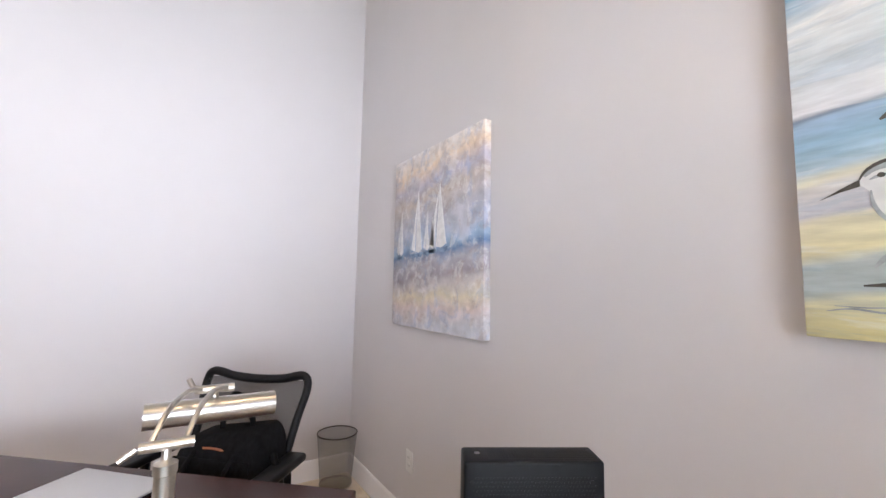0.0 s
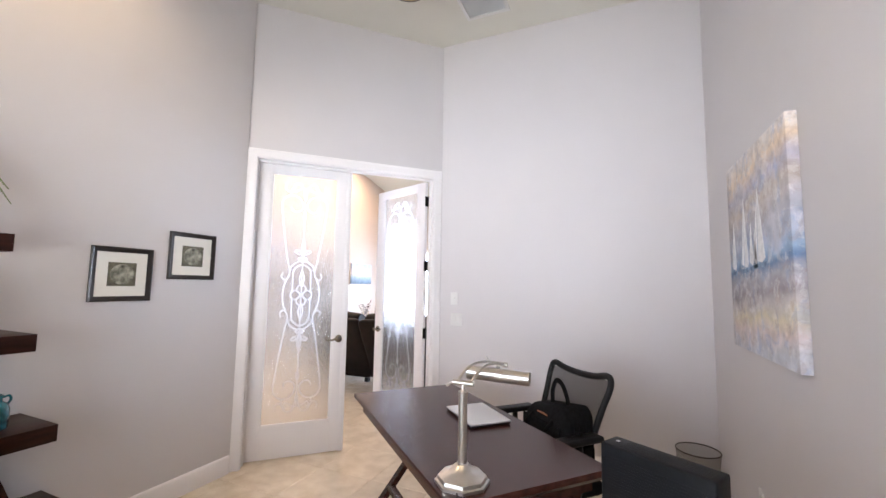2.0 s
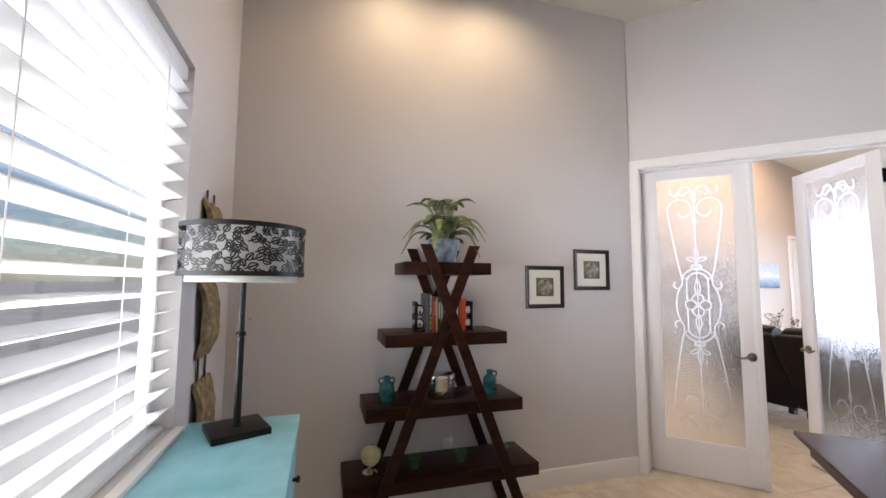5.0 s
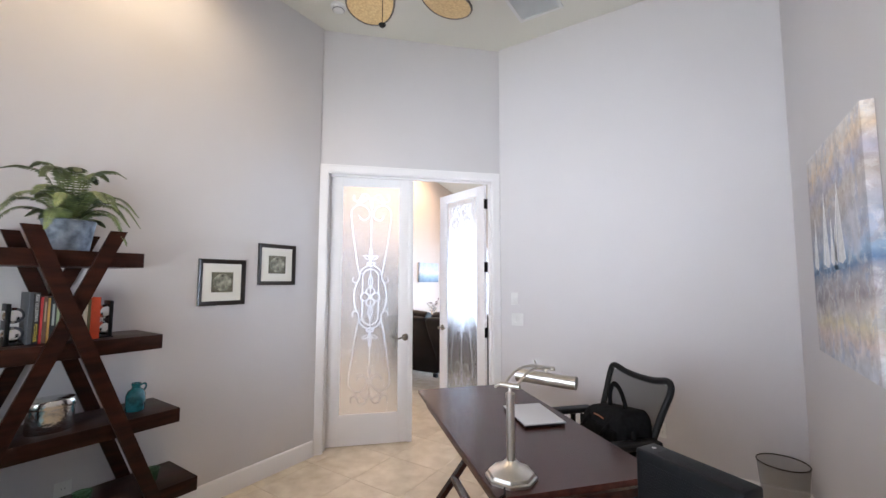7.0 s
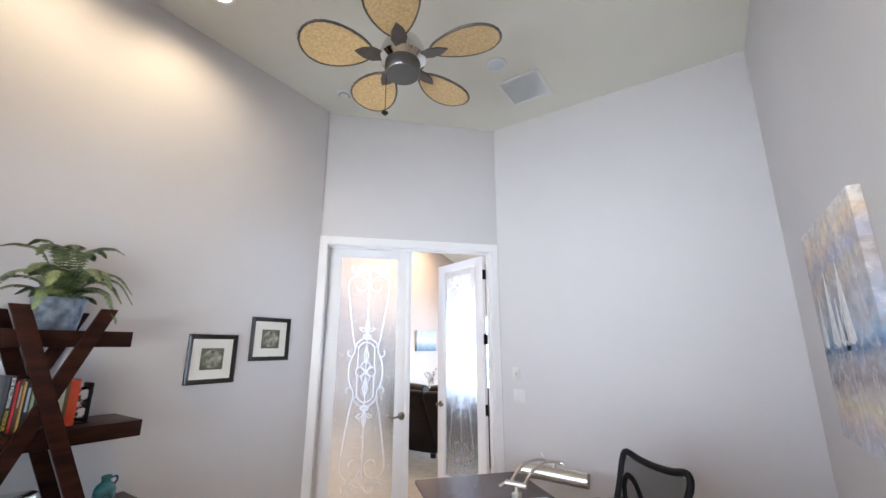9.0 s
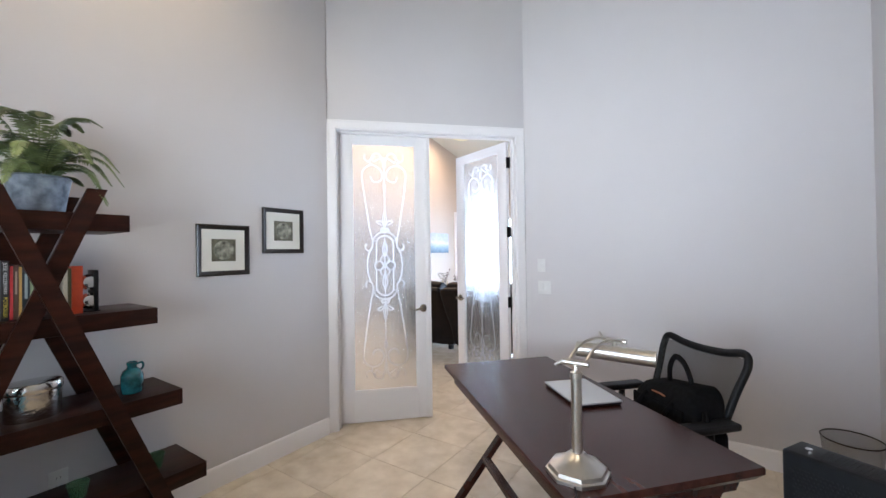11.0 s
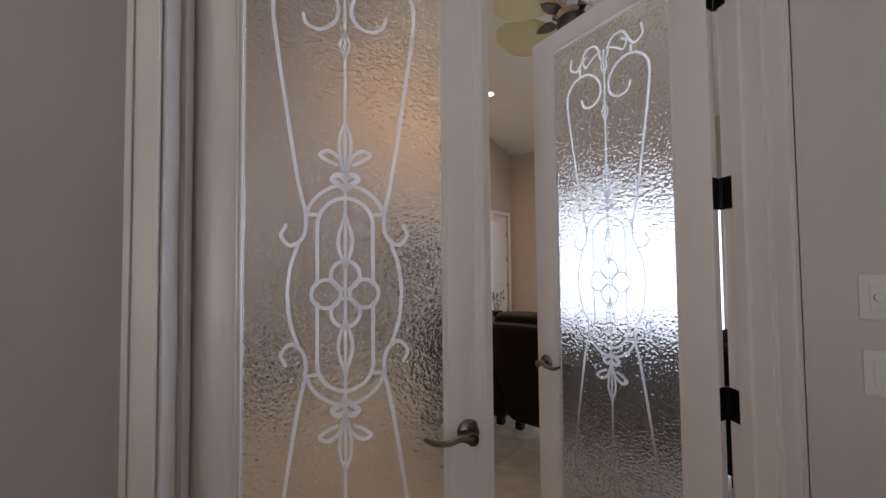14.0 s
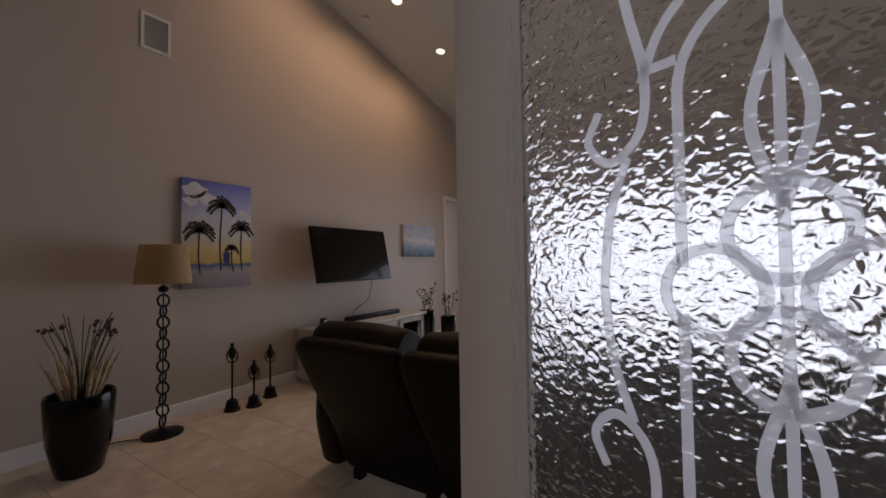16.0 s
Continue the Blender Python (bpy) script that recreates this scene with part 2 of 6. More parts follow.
def arc(cx, cz, r, a0, a1, n=12):
    return [(cx + r * math.cos(radians(a0 + (a1 - a0) * i / n)), cz + r * math.sin(radians(a0 + (a1 - a0) * i / n))) for i in range(n + 1)]


def smooth_line(pts, n=6):
    """Catmull-Rom through points of any dimension."""
    P = [Vector(p) for p in pts]
    P = [2 * P[0] - P[1]] + P + [2 * P[-1] - P[-2]]
    out = []
    for i in range(1, len(P) - 2):
        for k in range(n):
            s = k / n
            out.append(0.5 * ((2 * P[i]) + (P[i + 1] - P[i - 1]) * s + (2 * P[i - 1] - 5 * P[i] + 4 * P[i + 1] - P[i + 2]) * s * s + (3 * P[i] - P[i - 1] - 3 * P[i + 1] + P[i + 2]) * s ** 3))
    out.append(P[-2])
    return out


# ---- structure ----
H = 6.2
DOOR = pose(-1.70, 1.865, 0, 0, 0, 45)   # x along the angled wall, y into the living room
W0, W1, SPAN = 0.018, 0.160, 1.69

floor = setting("floor", prism([(LW - 0.2, -1.4), (LE + 0.2, -1.4), (LE + 0.2, LN + 0.2), (LW - 0.2, LN + 0.2)], -0.10, -0.004), GROUT, "beige travertine tile floor laid through both rooms")
setting("wall_west", boxes((WEST - 0.14, WEST, SOUTH - 0.14, 1.865, 0, H)), WALL, "greige painted wall beside the bookcase")
setting("wall_door", boxes((-0.06, 0.055, W0, W1, 0, H), (1.637, 1.75, W0, W1, 0, H), (0.055, 1.637, W0, W1, 2.478, H)), WALL, "angled greige wall above the double door", DOOR)
setting("wall_north", boxes((-0.502, LE, NORTH, NORTH + 0.14, 0, H)), WALL, "pale painted wall behind the office chair")
setting("wall_east", boxes((EAST, EAST + 0.14, SOUTH - 0.14, NORTH, 0, 4.0)), WALL, "pale painted wall with two canvases")
setting("wall_south", boxes((WEST, -0.85, SOUTH - 0.14, SOUTH, 0, 4.0), (1.05, EAST, SOUTH - 0.14, SOUTH, 0, 4.0),
                            (-0.85, 1.05, SOUTH - 0.14, SOUTH, 0, 0.92), (-0.85, 1.05, SOUTH - 0.14, SOUTH, 2.40, 4.0)), WALL, "greige painted window wall")
setting("ceiling", prism([(WEST - 0.07, SOUTH - 0.07), (EAST + 0.07, SOUTH - 0.07), (EAST + 0.07, NORTH + 0.07), (-0.56, NORTH + 0.07), (WEST - 0.07, 1.93)], TOP, TOP + 0.12), CEIL, "flat cream office ceiling")

D2A, D2B, D2H = 9.08, 9.82, 2.49
setting("wall_tv", boxes((LW - 0.14, LW, LS - 0.14, D2A, 0, H), (LW - 0.14, LW, D2B, LN + 0.14, 0, H), (LW - 0.14, LW, D2A, D2B, D2H, H)), WALL_L, "tall sand coloured living room wall")
setting("wall_far", boxes((LW, -4.3, LN, LN + 0.14, 0, H), (1.3, LE, LN, LN + 0.14, 0, H), (-4.3, 1.3, LN, LN + 0.14, 2.45, H)), WALL_L, "sand coloured wall with terrace doors")
setting("wall_living_south", boxes((LW, WEST - 0.14, LS - 0.14, LS, 0, H)), WALL_L, "sand coloured living room wall")
setting("wall_living_east", boxes((LE, LE + 0.14, NORTH, LN + 0.14, 0, H)), WALL_L, "sand coloured living room wall")
bm = bmesh.new()
cs = []
for x in (LW - 0.14, LE + 0.14):
    for y in (LS - 0.14, LN + 0.14):
        cs.append([bm.verts.new((x, y, vault(y) + dz)) for dz in (0, 0.12)])
a, b, c, d = cs
for q in ([a[0], c[0], d[0], b[0]], [a[1], b[1], d[1], c[1]], [a[0], b[0], b[1], a[1]], [c[0], c[1], d[1], d[0]], [a[0], a[1], c[1], c[0]], [b[0], d[0], d[1], b[1]]):
    bm.faces.new(q)
setting("ceiling_living", bm, CEIL, "sloping cream living room ceiling")
setting("ground", prism([(-900, -900), (900, -900), (900, 900), (-900, 900)], -0.3, -0.16), mat("pale terrace paving", (0.42, 0.40, 0.36), 0.8, vary=0.15, scale=0.4, bump=0.1), "pale paving outside")


def skirting(name, p0, p1, inward):
    """A baseboard between two points of the plan, with an eased top edge."""
    p0, p1 = Vector(p0), Vector(p1)
    ln = (p1 - p0).length
    ang = math.degrees(math.atan2(p1.y - p0.y, p1.x - p0.x))
    bm = bmesh.new()
    prof = [(0, 0), (0.015, 0), (0.015, 0.118), (0.011, 0.128), (0.006, 0.132), (0, 0.132)]
    lo = [bm.verts.new((0, inward * y, z)) for y, z in prof]
    hi = [bm.verts.new((ln, inward * y, z)) for y, z in prof]
    for i in range(len(prof)):
        j = (i + 1) % len(prof)
        bm.faces.new((lo[i], lo[j], hi[j], hi[i]))
    bm.faces.new(lo)
    bm.faces.new(hi[::-1])
    return setting(name, bm, TRIM, "white painted baseboard", pose(p0.x, p0.y, 0, 0, 0, ang))


skirting("baseboard", (WEST, SOUTH + 0.016), (WEST, 1.852), -1)
skirting("baseboard", (-0.485, NORTH), (EAST - 0.016, NORTH), -1)
skirting("baseboard", (EAST, SOUTH + 0.016), (EAST, NORTH - 0.016), 1)
skirting("baseboard", (WEST, SOUTH), (EAST, SOUTH), 1)
skirting("baseboard", (LW, LS), (LW, D2A - 0.08), -1)
skirting("baseboard", (LW, D2B + 0.08), (LW, LN - 0.016), -1)
skirting("baseboard", (LW, LN), (-4.38, LN), -1)


def casing(bm, w, h, t=0.018, z0=0.0, cw=0.078):
    """A moulded frame round an opening of the width w and height h, its back on the plane y = 0 and its face towards -y."""
    steps = [(0.0, 0.30, 0.75), (0.30, 0.80, 0.62), (0.80, 1.0, 1.0)]
    for a, b, d in steps:     # inner bead, flat, outer bead
        i, o = cw * a, cw * b
        box(bm, -o, -i, -t * d, 0, z0, h + o)
        box(bm, w + i, w + o, -t * d, 0, z0, h + o)
        box(bm, -i, w + i, -t * d, 0, h + i, h + o)
    return bm


trim = setting("trim", casing(bmesh.new(), SPAN - 0.130, 2.467, cw=0.065), TRIM, "white moulded casing round the double door", DOOR @ pose(0.065, W0, 0))
jb = boxes((0.055, 0.075, W0 + 0.001, W1, 0, 2.458), (1.617, 1.637, W0 + 0.001, W1, 0, 2.458), (0.055, 1.637, W0 + 0.001, W1, 2.458, 2.478),
           (0.075, 0.087, 0.080, 0.118, 0, 2.446), (1.605, 1.617, 0.080, 0.118, 0, 2.446), (0.087, 1.605, 0.080, 0.118, 2.446, 2.4575))
setting("trim", jb, TRIM, "white door jamb with stop", DOOR)
setting("trim", casing(bmesh.new(), SPAN - 0.130, 2.467, cw=0.065), TRIM, "white moulded casing on the living room side", DOOR @ pose(SPAN - 0.065, W1, 0, 0, 0, 180))

# ---- double door with etched glass ----
GLASS = bpy.data.materials.new("rain textured glass")
GLASS.use_nodes = True
gn, gl = GLASS.node_tree.nodes, GLASS.node_tree.links
gb = gn["Principled BSDF"]
gb.inputs["Base Color"].default_value = (0.97, 0.98, 0.98, 1)
gb.inputs["Transmission Weight"].default_value, gb.inputs["Roughness"].default_value, gb.inputs["IOR"].default_value = 1.0, 0.12, 1.45
gt, gm, gx = gn.new("ShaderNodeTexCoord"), gn.new("ShaderNodeMapping"), gn.new("ShaderNodeTexNoise")
gm.inputs["Scale"].default_value = (1.0, 1.0, 1.12)
gx.inputs["Scale"].default_value, gx.inputs["Detail"].default_value, gx.inputs["Distortion"].default_value = 80, 1.0, 0.5
gp = gn.new("ShaderNodeBump")
gp.inputs["Strength"].default_value, gp.inputs["Distance"].default_value = 0.65, 0.0068
gl.new(gt.outputs["Object"], gm.inputs[0])
gl.new(gm.outputs[0], gx.inputs["Vector"])
gl.new(gx.outputs[0], gp.inputs["Height"])
gl.new(gp.outputs[0], gb.inputs["Normal"])
gd, gmix = gn.new("ShaderNodeBsdfDiffuse"), gn.new("ShaderNodeMixShader")       # pale diffuse share added to give the pane a faint milky haze
gd.inputs[0].default_value, gmix.inputs[0].default_value = (0.88, 0.89, 0.92, 1), 0.055
gl.new(gb.outputs[0], gmix.inputs[1])
gl.new(gd.outputs[0], gmix.inputs[2])
gl.new(gmix.outputs[0], gn["Material Output"].inputs[0])
ETCH = translucent("white etched glass", (0.98, 0.98, 1.0), 0.40, 0.7)
eb = ETCH.node_tree.nodes["Principled BSDF"]
eb.inputs["Transmission Weight"].default_value, eb.inputs["Roughness"].default_value, eb.inputs["IOR"].default_value = 1.0, 0.15, 1.2
CLEAR = bpy.data.materials.new("clear glass")
CLEAR.use_nodes = True
cb = CLEAR.node_tree.nodes["Principled BSDF"]
cb.inputs["Transmission Weight"].default_value, cb.inputs["Roughness"].default_value, cb.inputs["IOR"].default_value = 1.0, 0.0, 1.45


def scrollwork(cx, cz, y0):
    """The etched scroll pattern, the same upside down below its middle."""
    bm = bmesh.new()
    t, w = 0.0012, 0.0098

    def line(pts, width=w, both=True):
        for sx in ((1, -1) if both else (1,)):
            for sz in (1, -1):
                ribbon([(cx + sx * p[0], cz + sz * p[1] * 1.035) for p in pts], width, t, y0, bm)
    line([(0, 0.0), (0, 0.9)], 0.008, False)
    for v in (0.655, 0.835):                                                   # drops on the middle bar
        line(smooth_line([(0, v - 0.035), (0.013, v), (0, v + 0.035)], 5), 0.006)
    line(smooth_line([(0.012, 0.86), (0.035, 0.925), (0.085, 0.93), (0.112, 0.885), (0.135, 0.865), (0.165, 0.885), (0.160, 0.925)], 6), w * 0.9)
    line(smooth_line([(0.012, 0.90), (0.05, 0.885), (0.085, 0.862), (0.100, 0.89), (0.080, 0.905)], 6), w * 0.8)
    line(smooth_line([(0.112, 0.737), (0.100, 0.705), (0.065, 0.694), (0.028, 0.715), (0.018, 0.757), (0.040, 0.805), (0.085, 0.832), (0.135, 0.828),
                      (0.175, 0.795), (0.188, 0.745), (0.178, 0.65), (0.150, 0.46), (0.122, 0.29), (0.103, 0.205), (0.108, 0.150), (0.140, 0.125), (0.165, 0.150), (0.152, 0.180)], 5), w)
    line([(0.117, 0.865), (0.117, 0.835)], w)
    line(smooth_line([(0.0, 0.45), (0.016, 0.39), (0.0, 0.30)], 6), 0.008)         # lily
    line(smooth_line([(0.004, 0.32), (0.018, 0.355), (0.045, 0.372), (0.066, 0.362), (0.045, 0.345), (0.020, 0.335)], 5), 0.010)
    line(smooth_line([(0.0, 0.300), (0.020, 0.310), (0.034, 0.296), (0.014, 0.282), (0.0, 0.270)], 4), 0.014)
    line(smooth_line([(0.0, 0.283), (0.045, 0.272), (0.085, 0.240), (0.106, 0.195)], 6), w)
    line(arc(0, 0.175, 0.073, 90, 0, 10) + [(0.073, 0.02)], w)
    line([(0.073, 0.205), (0.105, 0.205)], w)
    line(smooth_line([(0.122, 0.128), (0.142, 0.07), (0.150, 0.0)], 6), w)
    line(smooth_line([(0.0, 0.205), (0.019, 0.135), (0.0, 0.065)], 6), 0.009)
    for a in range(0, 360, 90):
        ccx, ccz = 0.050 * math.cos(radians(a)), 0.050 * math.sin(radians(a))
        ribbon([(cx + x, cz + z) for x, z in arc(ccx, ccz, 0.038, 0, 360, 20)], 0.010, t, y0, bm)
    return bm


LEAF, LH = 0.768, 2.452


def lever(parent, x, z, y, toward, turn):
    """A lever handle on the face at y; toward: the side of the face, turn: which way the lever points."""
    bm = lathe([(0, 0), (0.033, 0), (0.033, 0.006), (0.026, 0.013), (0.013, 0.016), (0.012, 0.045), (0.016, 0.05), (0.016, 0.058), (0, 0.06)], 20)
    path = smooth_line([(0, 0, 0.052), (turn * 0.03, 0.004, 0.054), (turn * 0.065, -0.006, 0.055), (turn * 0.10, -0.003, 0.056), (turn * 0.125, 0.010, 0.057)], 5)
    tube(path, 0.009, 8, bm, radii=[0.0105 - 0.0045 * i / (len(path) - 1) for i in range(len(path))])
    ob = part("door_handle", bm, PEWTER, parent, "dark antique pewter lever handle")
    ob.matrix_local = Matrix.Translation((x, y, z)) @ Matrix(((1, 0, 0, 0), (0, 0, toward, 0), (0, 1, 0, 0), (0, 0, 0, 1)))


def door_leaf(name, m, sx, label, turn, off=0.0):
    """A glazed leaf hinged at its origin that runs along sx * x; its office face is at y = -0.035."""
    ob = tagged(new(name), label, "door", "leaves of the double door", "structure")
    ob.matrix_world = m
    xs = sorted((sx * off, sx * (LEAF + off)))
    st, tr, br = 0.108, 0.070, 0.262
    for x0 in (xs[0], xs[1] - st):
        part("stile", boxes((x0, x0 + st, -0.035, 0, 0.008, LH), bevel=0.002), TRIM, ob)
    part("top_rail", boxes((xs[0] + st, xs[1] - st, -0.0345, -0.0005, LH - tr, LH)), TRIM, ob)
    part("bottom_rail", boxes((xs[0] + st, xs[1] - st, -0.0345, -0.0005, 0.008, br)), TRIM, ob)
    gx0, gx1, gz0, gz1 = xs[0] + st, xs[1] - st, br, LH - tr
    bm = bmesh.new()
    for ya, yb in ((-0.033, -0.0215), (-0.0135, -0.002)):
        for k, (o, dpt) in enumerate(((0.0, 0.0), (0.007, 0.004))):
            y_lo, y_hi = (ya + dpt, yb) if ya < -0.02 else (ya, yb - dpt)
            e0, e1 = o, o + 0.007
            box(bm, gx0 + e0, gx0 + e1, y_lo, y_hi, gz0 + e0, gz1 - e0)
            box(bm, gx1 - e1, gx1 - e0, y_lo, y_hi, gz0 + e0, gz1 - e0)
            box(bm, gx0 + e1, gx1 - e1, y_lo, y_hi, gz0 + e0, gz0 + e1)
            box(bm, gx0 + e1, gx1 - e1, y_lo, y_hi, gz1 - e1, gz1 - e0)
    part("glazing_bead", bm, TRIM, ob)
    g = part("glass_pane", boxes((gx0 + 0.002, gx1 - 0.002, -0.0205, -0.0145, gz0 + 0.002, gz1 - 0.002)), GLASS, ob, "clear rain textured glass with white etched scrolls")
    g.visible_shadow = False
    part("etched_scrollwork", scrollwork((gx0 + gx1) / 2, (gz0 + gz1) / 2 + 0.010, -0.0215), ETCH, g, "white etched scrollwork")
    hx = sx * (LEAF + off - 0.056)
    lever(ob, hx, 0.955, -0.035, -1, turn)
    lever(ob, hx, 0.955, 0.0, 1, turn)
    for z in (0.335, 0.970, 1.620, 2.260):
        bm = tube([(0, 0.004, z - 0.05), (0, 0.004, z + 0.05)], 0.0065, 10)
        box(bm, *sorted((sx * (off - 0.003), sx * off)), -0.034, 0.004, z - 0.05, z + 0.05)
        part("hinge", bm, BRONZE, ob, "dark bronze butt hinge")
    return ob


leaf_1 = door_leaf("door_1", DOOR @ pose(0.078, W1, 0), 1, "closed white glazed door leaf with etched scrollwork", -1)
door_leaf("door_2", DOOR @ pose(1.614, W1 + 0.006, 0, 0, 0, -66.0), -1, "open white glazed door leaf with etched scrollwork", 1, 0.010)
part("astragal", boxes((LEAF - 0.034, LEAF + 0.011, -0.047, -0.0355, 0.008, LH - 0.002), (LEAF - 0.020, LEAF - 0.003, -0.051, -0.0471, 0.008, LH - 0.002), bevel=0.002), TRIM, leaf_1, "white moulded strip along the meeting edge")
hb = bmesh.new()
for z in (0.335, 0.970, 1.620, 2.260):
    box(hb, 1.6135, 1.618, W1 - 0.050, W1 + 0.006, z - 0.05, z + 0.05)
setting("door_hinge_plates", hb, BRONZE, "dark bronze hinge plates on the jamb", DOOR)

# living room door and terrace doors
setting("trim", casing(bmesh.new(), D2B - D2A, D2H, cw=0.07), TRIM, "white casing round the living room door", pose(LW, D2A, 0, 0, 0, 90))
dl = tagged(new("door_3"), "closed white two panel interior door", "door", "", "structure")
dl.matrix_world = pose(LW - 0.05, D2A, 0, 0, 0, 90)
part("slab", boxes((0.004, D2B - D2A - 0.004, 0, 0.035, 0.008, D2H - 0.004)), TRIM, dl)
for z0, z1 in ((0.22, 0.98), (1.12, D2H - 0.16)):
    part("panel", boxes((0.13, D2B - D2A - 0.13, -0.008, 0.002, z0, z1), bevel=0.004), TRIM, dl)
for z in (0.3, 0.9, 1.5, 2.05):
    part("hinge", boxes((D2B - D2A - 0.016, D2B - D2A - 0.004, -0.012, 0.003, z - 0.05, z + 0.05)), BRONZE, dl, "dark bronze hinge")
wd = tagged(new("window_2"), "white framed sliding glass terrace doors", "window", "", "structure")
wd.matrix_world = pose(-4.3, LN + 0.05, 0)
for i in range(5):
    x0 = 1.12 * i
    bm = boxes((x0, x0 + 0.06, 0, 0.05, 0, 2.45), (x0 + 1.06, x0 + 1.12, 0, 0.05, 0, 2.45), (x0 + 0.06, x0 + 1.06, 0, 0.05, 0, 0.08), (x0 + 0.06, x0 + 1.06, 0, 0.05, 2.37, 2.45))
    part("window_frame", bm, TRIM, wd)
    pn = part("pane", boxes((x0 + 0.058, x0 + 1.062, 0.022, 0.028, 0.078, 2.372)), CLEAR, wd)
    pn.visible_shadow = False

# office window with blinds
BLIND = translucent("white faux wood slat", (0.85, 0.85, 0.85), 0.45, 0.4)
w1 = tagged(new("window_1"), "white framed window behind lowered blinds", "window", "", "structure")
w1.matrix_world = pose(-0.85, SOUTH - 0.12, 0)
part("window_frame", boxes((0, 0.05, 0, 0.04, 0.92, 2.40), (1.85, 1.90, 0, 0.04, 0.92, 2.40), (0.05, 1.85, 0, 0.04, 0.92, 0.97), (0.05, 1.85, 0, 0.04, 2.35, 2.40), (0.92, 0.98, 0, 0.04, 0.97, 2.35)), TRIM, w1)
part("window_sill", boxes((-0.03, 1.93, 0.05, 0.155, 0.895, 0.918), bevel=0.004), TRIM, w1)
part("pane", boxes((0.048, 1.852, 0.016, 0.022, 0.968, 2.352)), CLEAR, w1).visible_shadow = False
blind = thing("window_blind", pose(-0.85, SOUTH - 0.052, 0), "white horizontal slat blind lowered over the window", "blind")
part("headrail", boxes((0.005, 1.895, -0.03, 0.03, 2.335, 2.395), bevel=0.004), BLIND, blind)
part("bottom_rail", boxes((0.01, 1.89, -0.025, 0.025, 0.922, 0.942), bevel=0.004), BLIND, blind)
slat = None
for i in range(18):
    z = 0.995 + i * 0.0755
    if slat is None:
        slat = part("slat", boxes((0.01, 1.89, -0.043, 0.043, -0.0018, 0.0018)), BLIND, blind)
        slat.matrix_local = pose(0, 0, z, 14, 0, 0)
    else:
        o = new("slat", slat.data)
        o.parent = blind
        o.matrix_local = pose(0, 0, z, 14, 0, 0)
for x in (0.25, 0.95, 1.65):
    part("ladder_cord", boxes((x, x + 0.003, -0.047, -0.045, 0.94, 2.34), (x, x + 0.003, 0.045, 0.047, 0.94, 2.34)), BLIND, blind)


# ---- office: desk and what stands on it ----
DESK = pose(0.265, 1.483, 0, 0, 0, -42.2)
desk = thing("desk", DESK, "dark cherry wood writing desk on crossed trestle legs", "desk")
bm = bmesh.new()
rings = []
for o, z in ((0.0, 0.770), (0.002, 0.766), (0.002, 0.748), (-0.016, 0.728)):
    rings.append([bm.verts.new((sx * (0.676 + o), sy * (0.331 + o), z)) for sx, sy in ((-1, -1), (1, -1), (1, 1), (-1, 1))])
for a, b in zip(rings, rings[1:]):
    for k in range(4):
        bm.faces.new((a[k], a[(k + 1) % 4], b[(k + 1) % 4], b[k]))
bm.faces.new(rings[0])
bm.faces.new(rings[-1][::-1])
part("tabletop", bm, DARKWOOD, desk)
part("apron", boxes((-0.62, 0.62, -0.29, -0.27, 0.675, 0.7285), (-0.62, 0.62, 0.27, 0.29, 0.675, 0.7285), (-0.62, -0.60, -0.27, 0.27, 0.675, 0.7285), (0.60, 0.62, -0.27, 0.27, 0.675, 0.7285)), DARKWOOD, desk)
for sx in (-1, 1):
    for k, sy in enumerate((-1, 1)):
        bm = bar(bmesh.new(), (sx * (0.585 - 0.022 * k), sy * 0.30, 0.0), (sx * (0.585 - 0.022 * k), -sy * 0.26, 0.70), 0.045, 0.030)
        bmesh.ops.bisect_plane(bm, geom=bm.verts[:] + bm.edges[:] + bm.faces[:], plane_co=(0, 0, 0), plane_no=(0, 0, -1), clear_outer=True)
        part("leg", bm, DARKWOOD, desk)
part("stretcher", bar(bmesh.new(), (-0.57, -0.12, 0.235), (0.57, -0.12, 0.235), 0.04, 0.03), DARKWOOD, desk)

lampd = thing("desk_lamp", pose(0.524, 0.940, 0.770, 0, 0, 0), "brushed nickel piano style desk lamp on an octagonal base", "lamp")
part("base", lathe([(0, 0), (0.094, 0), (0.094, 0.010), (0.089, 0.013), (0.086, 0.013), (0.083, 0.024), (0.056, 0.038), (0.050, 0.039), (0.030, 0.056), (0.022, 0.064), (0, 0.064)], 8, angle0=0.39), NICKEL, lampd)
part("post", lathe([(0.0155, 0.058), (0.0155, 0.282), (0.0175, 0.284), (0.0175, 0.300), (0.010, 0.304), (0.007, 0.308), (0.007, 0.328)], 20), NICKEL, lampd)
SH0, SH1 = Vector((-0.042, 0.166, 0.332)), Vector((0.196, 0.172, 0.326))
mid = (SH0 + SH1) / 2
ax = (SH1 - SH0).normalized()
pv = Vector((0, 0, 0.328))
part("yoke", tube([pv - ax * 0.038, pv + ax * 0.038], 0.009, 10), NICKEL, lampd)
tube_bm = tube([pv - ax * 0.04, pv - ax * 0.062 + Vector((0, 0, -0.016))], 0.005, 8)
part("thumbscrew", tube_bm, NICKEL, lampd)
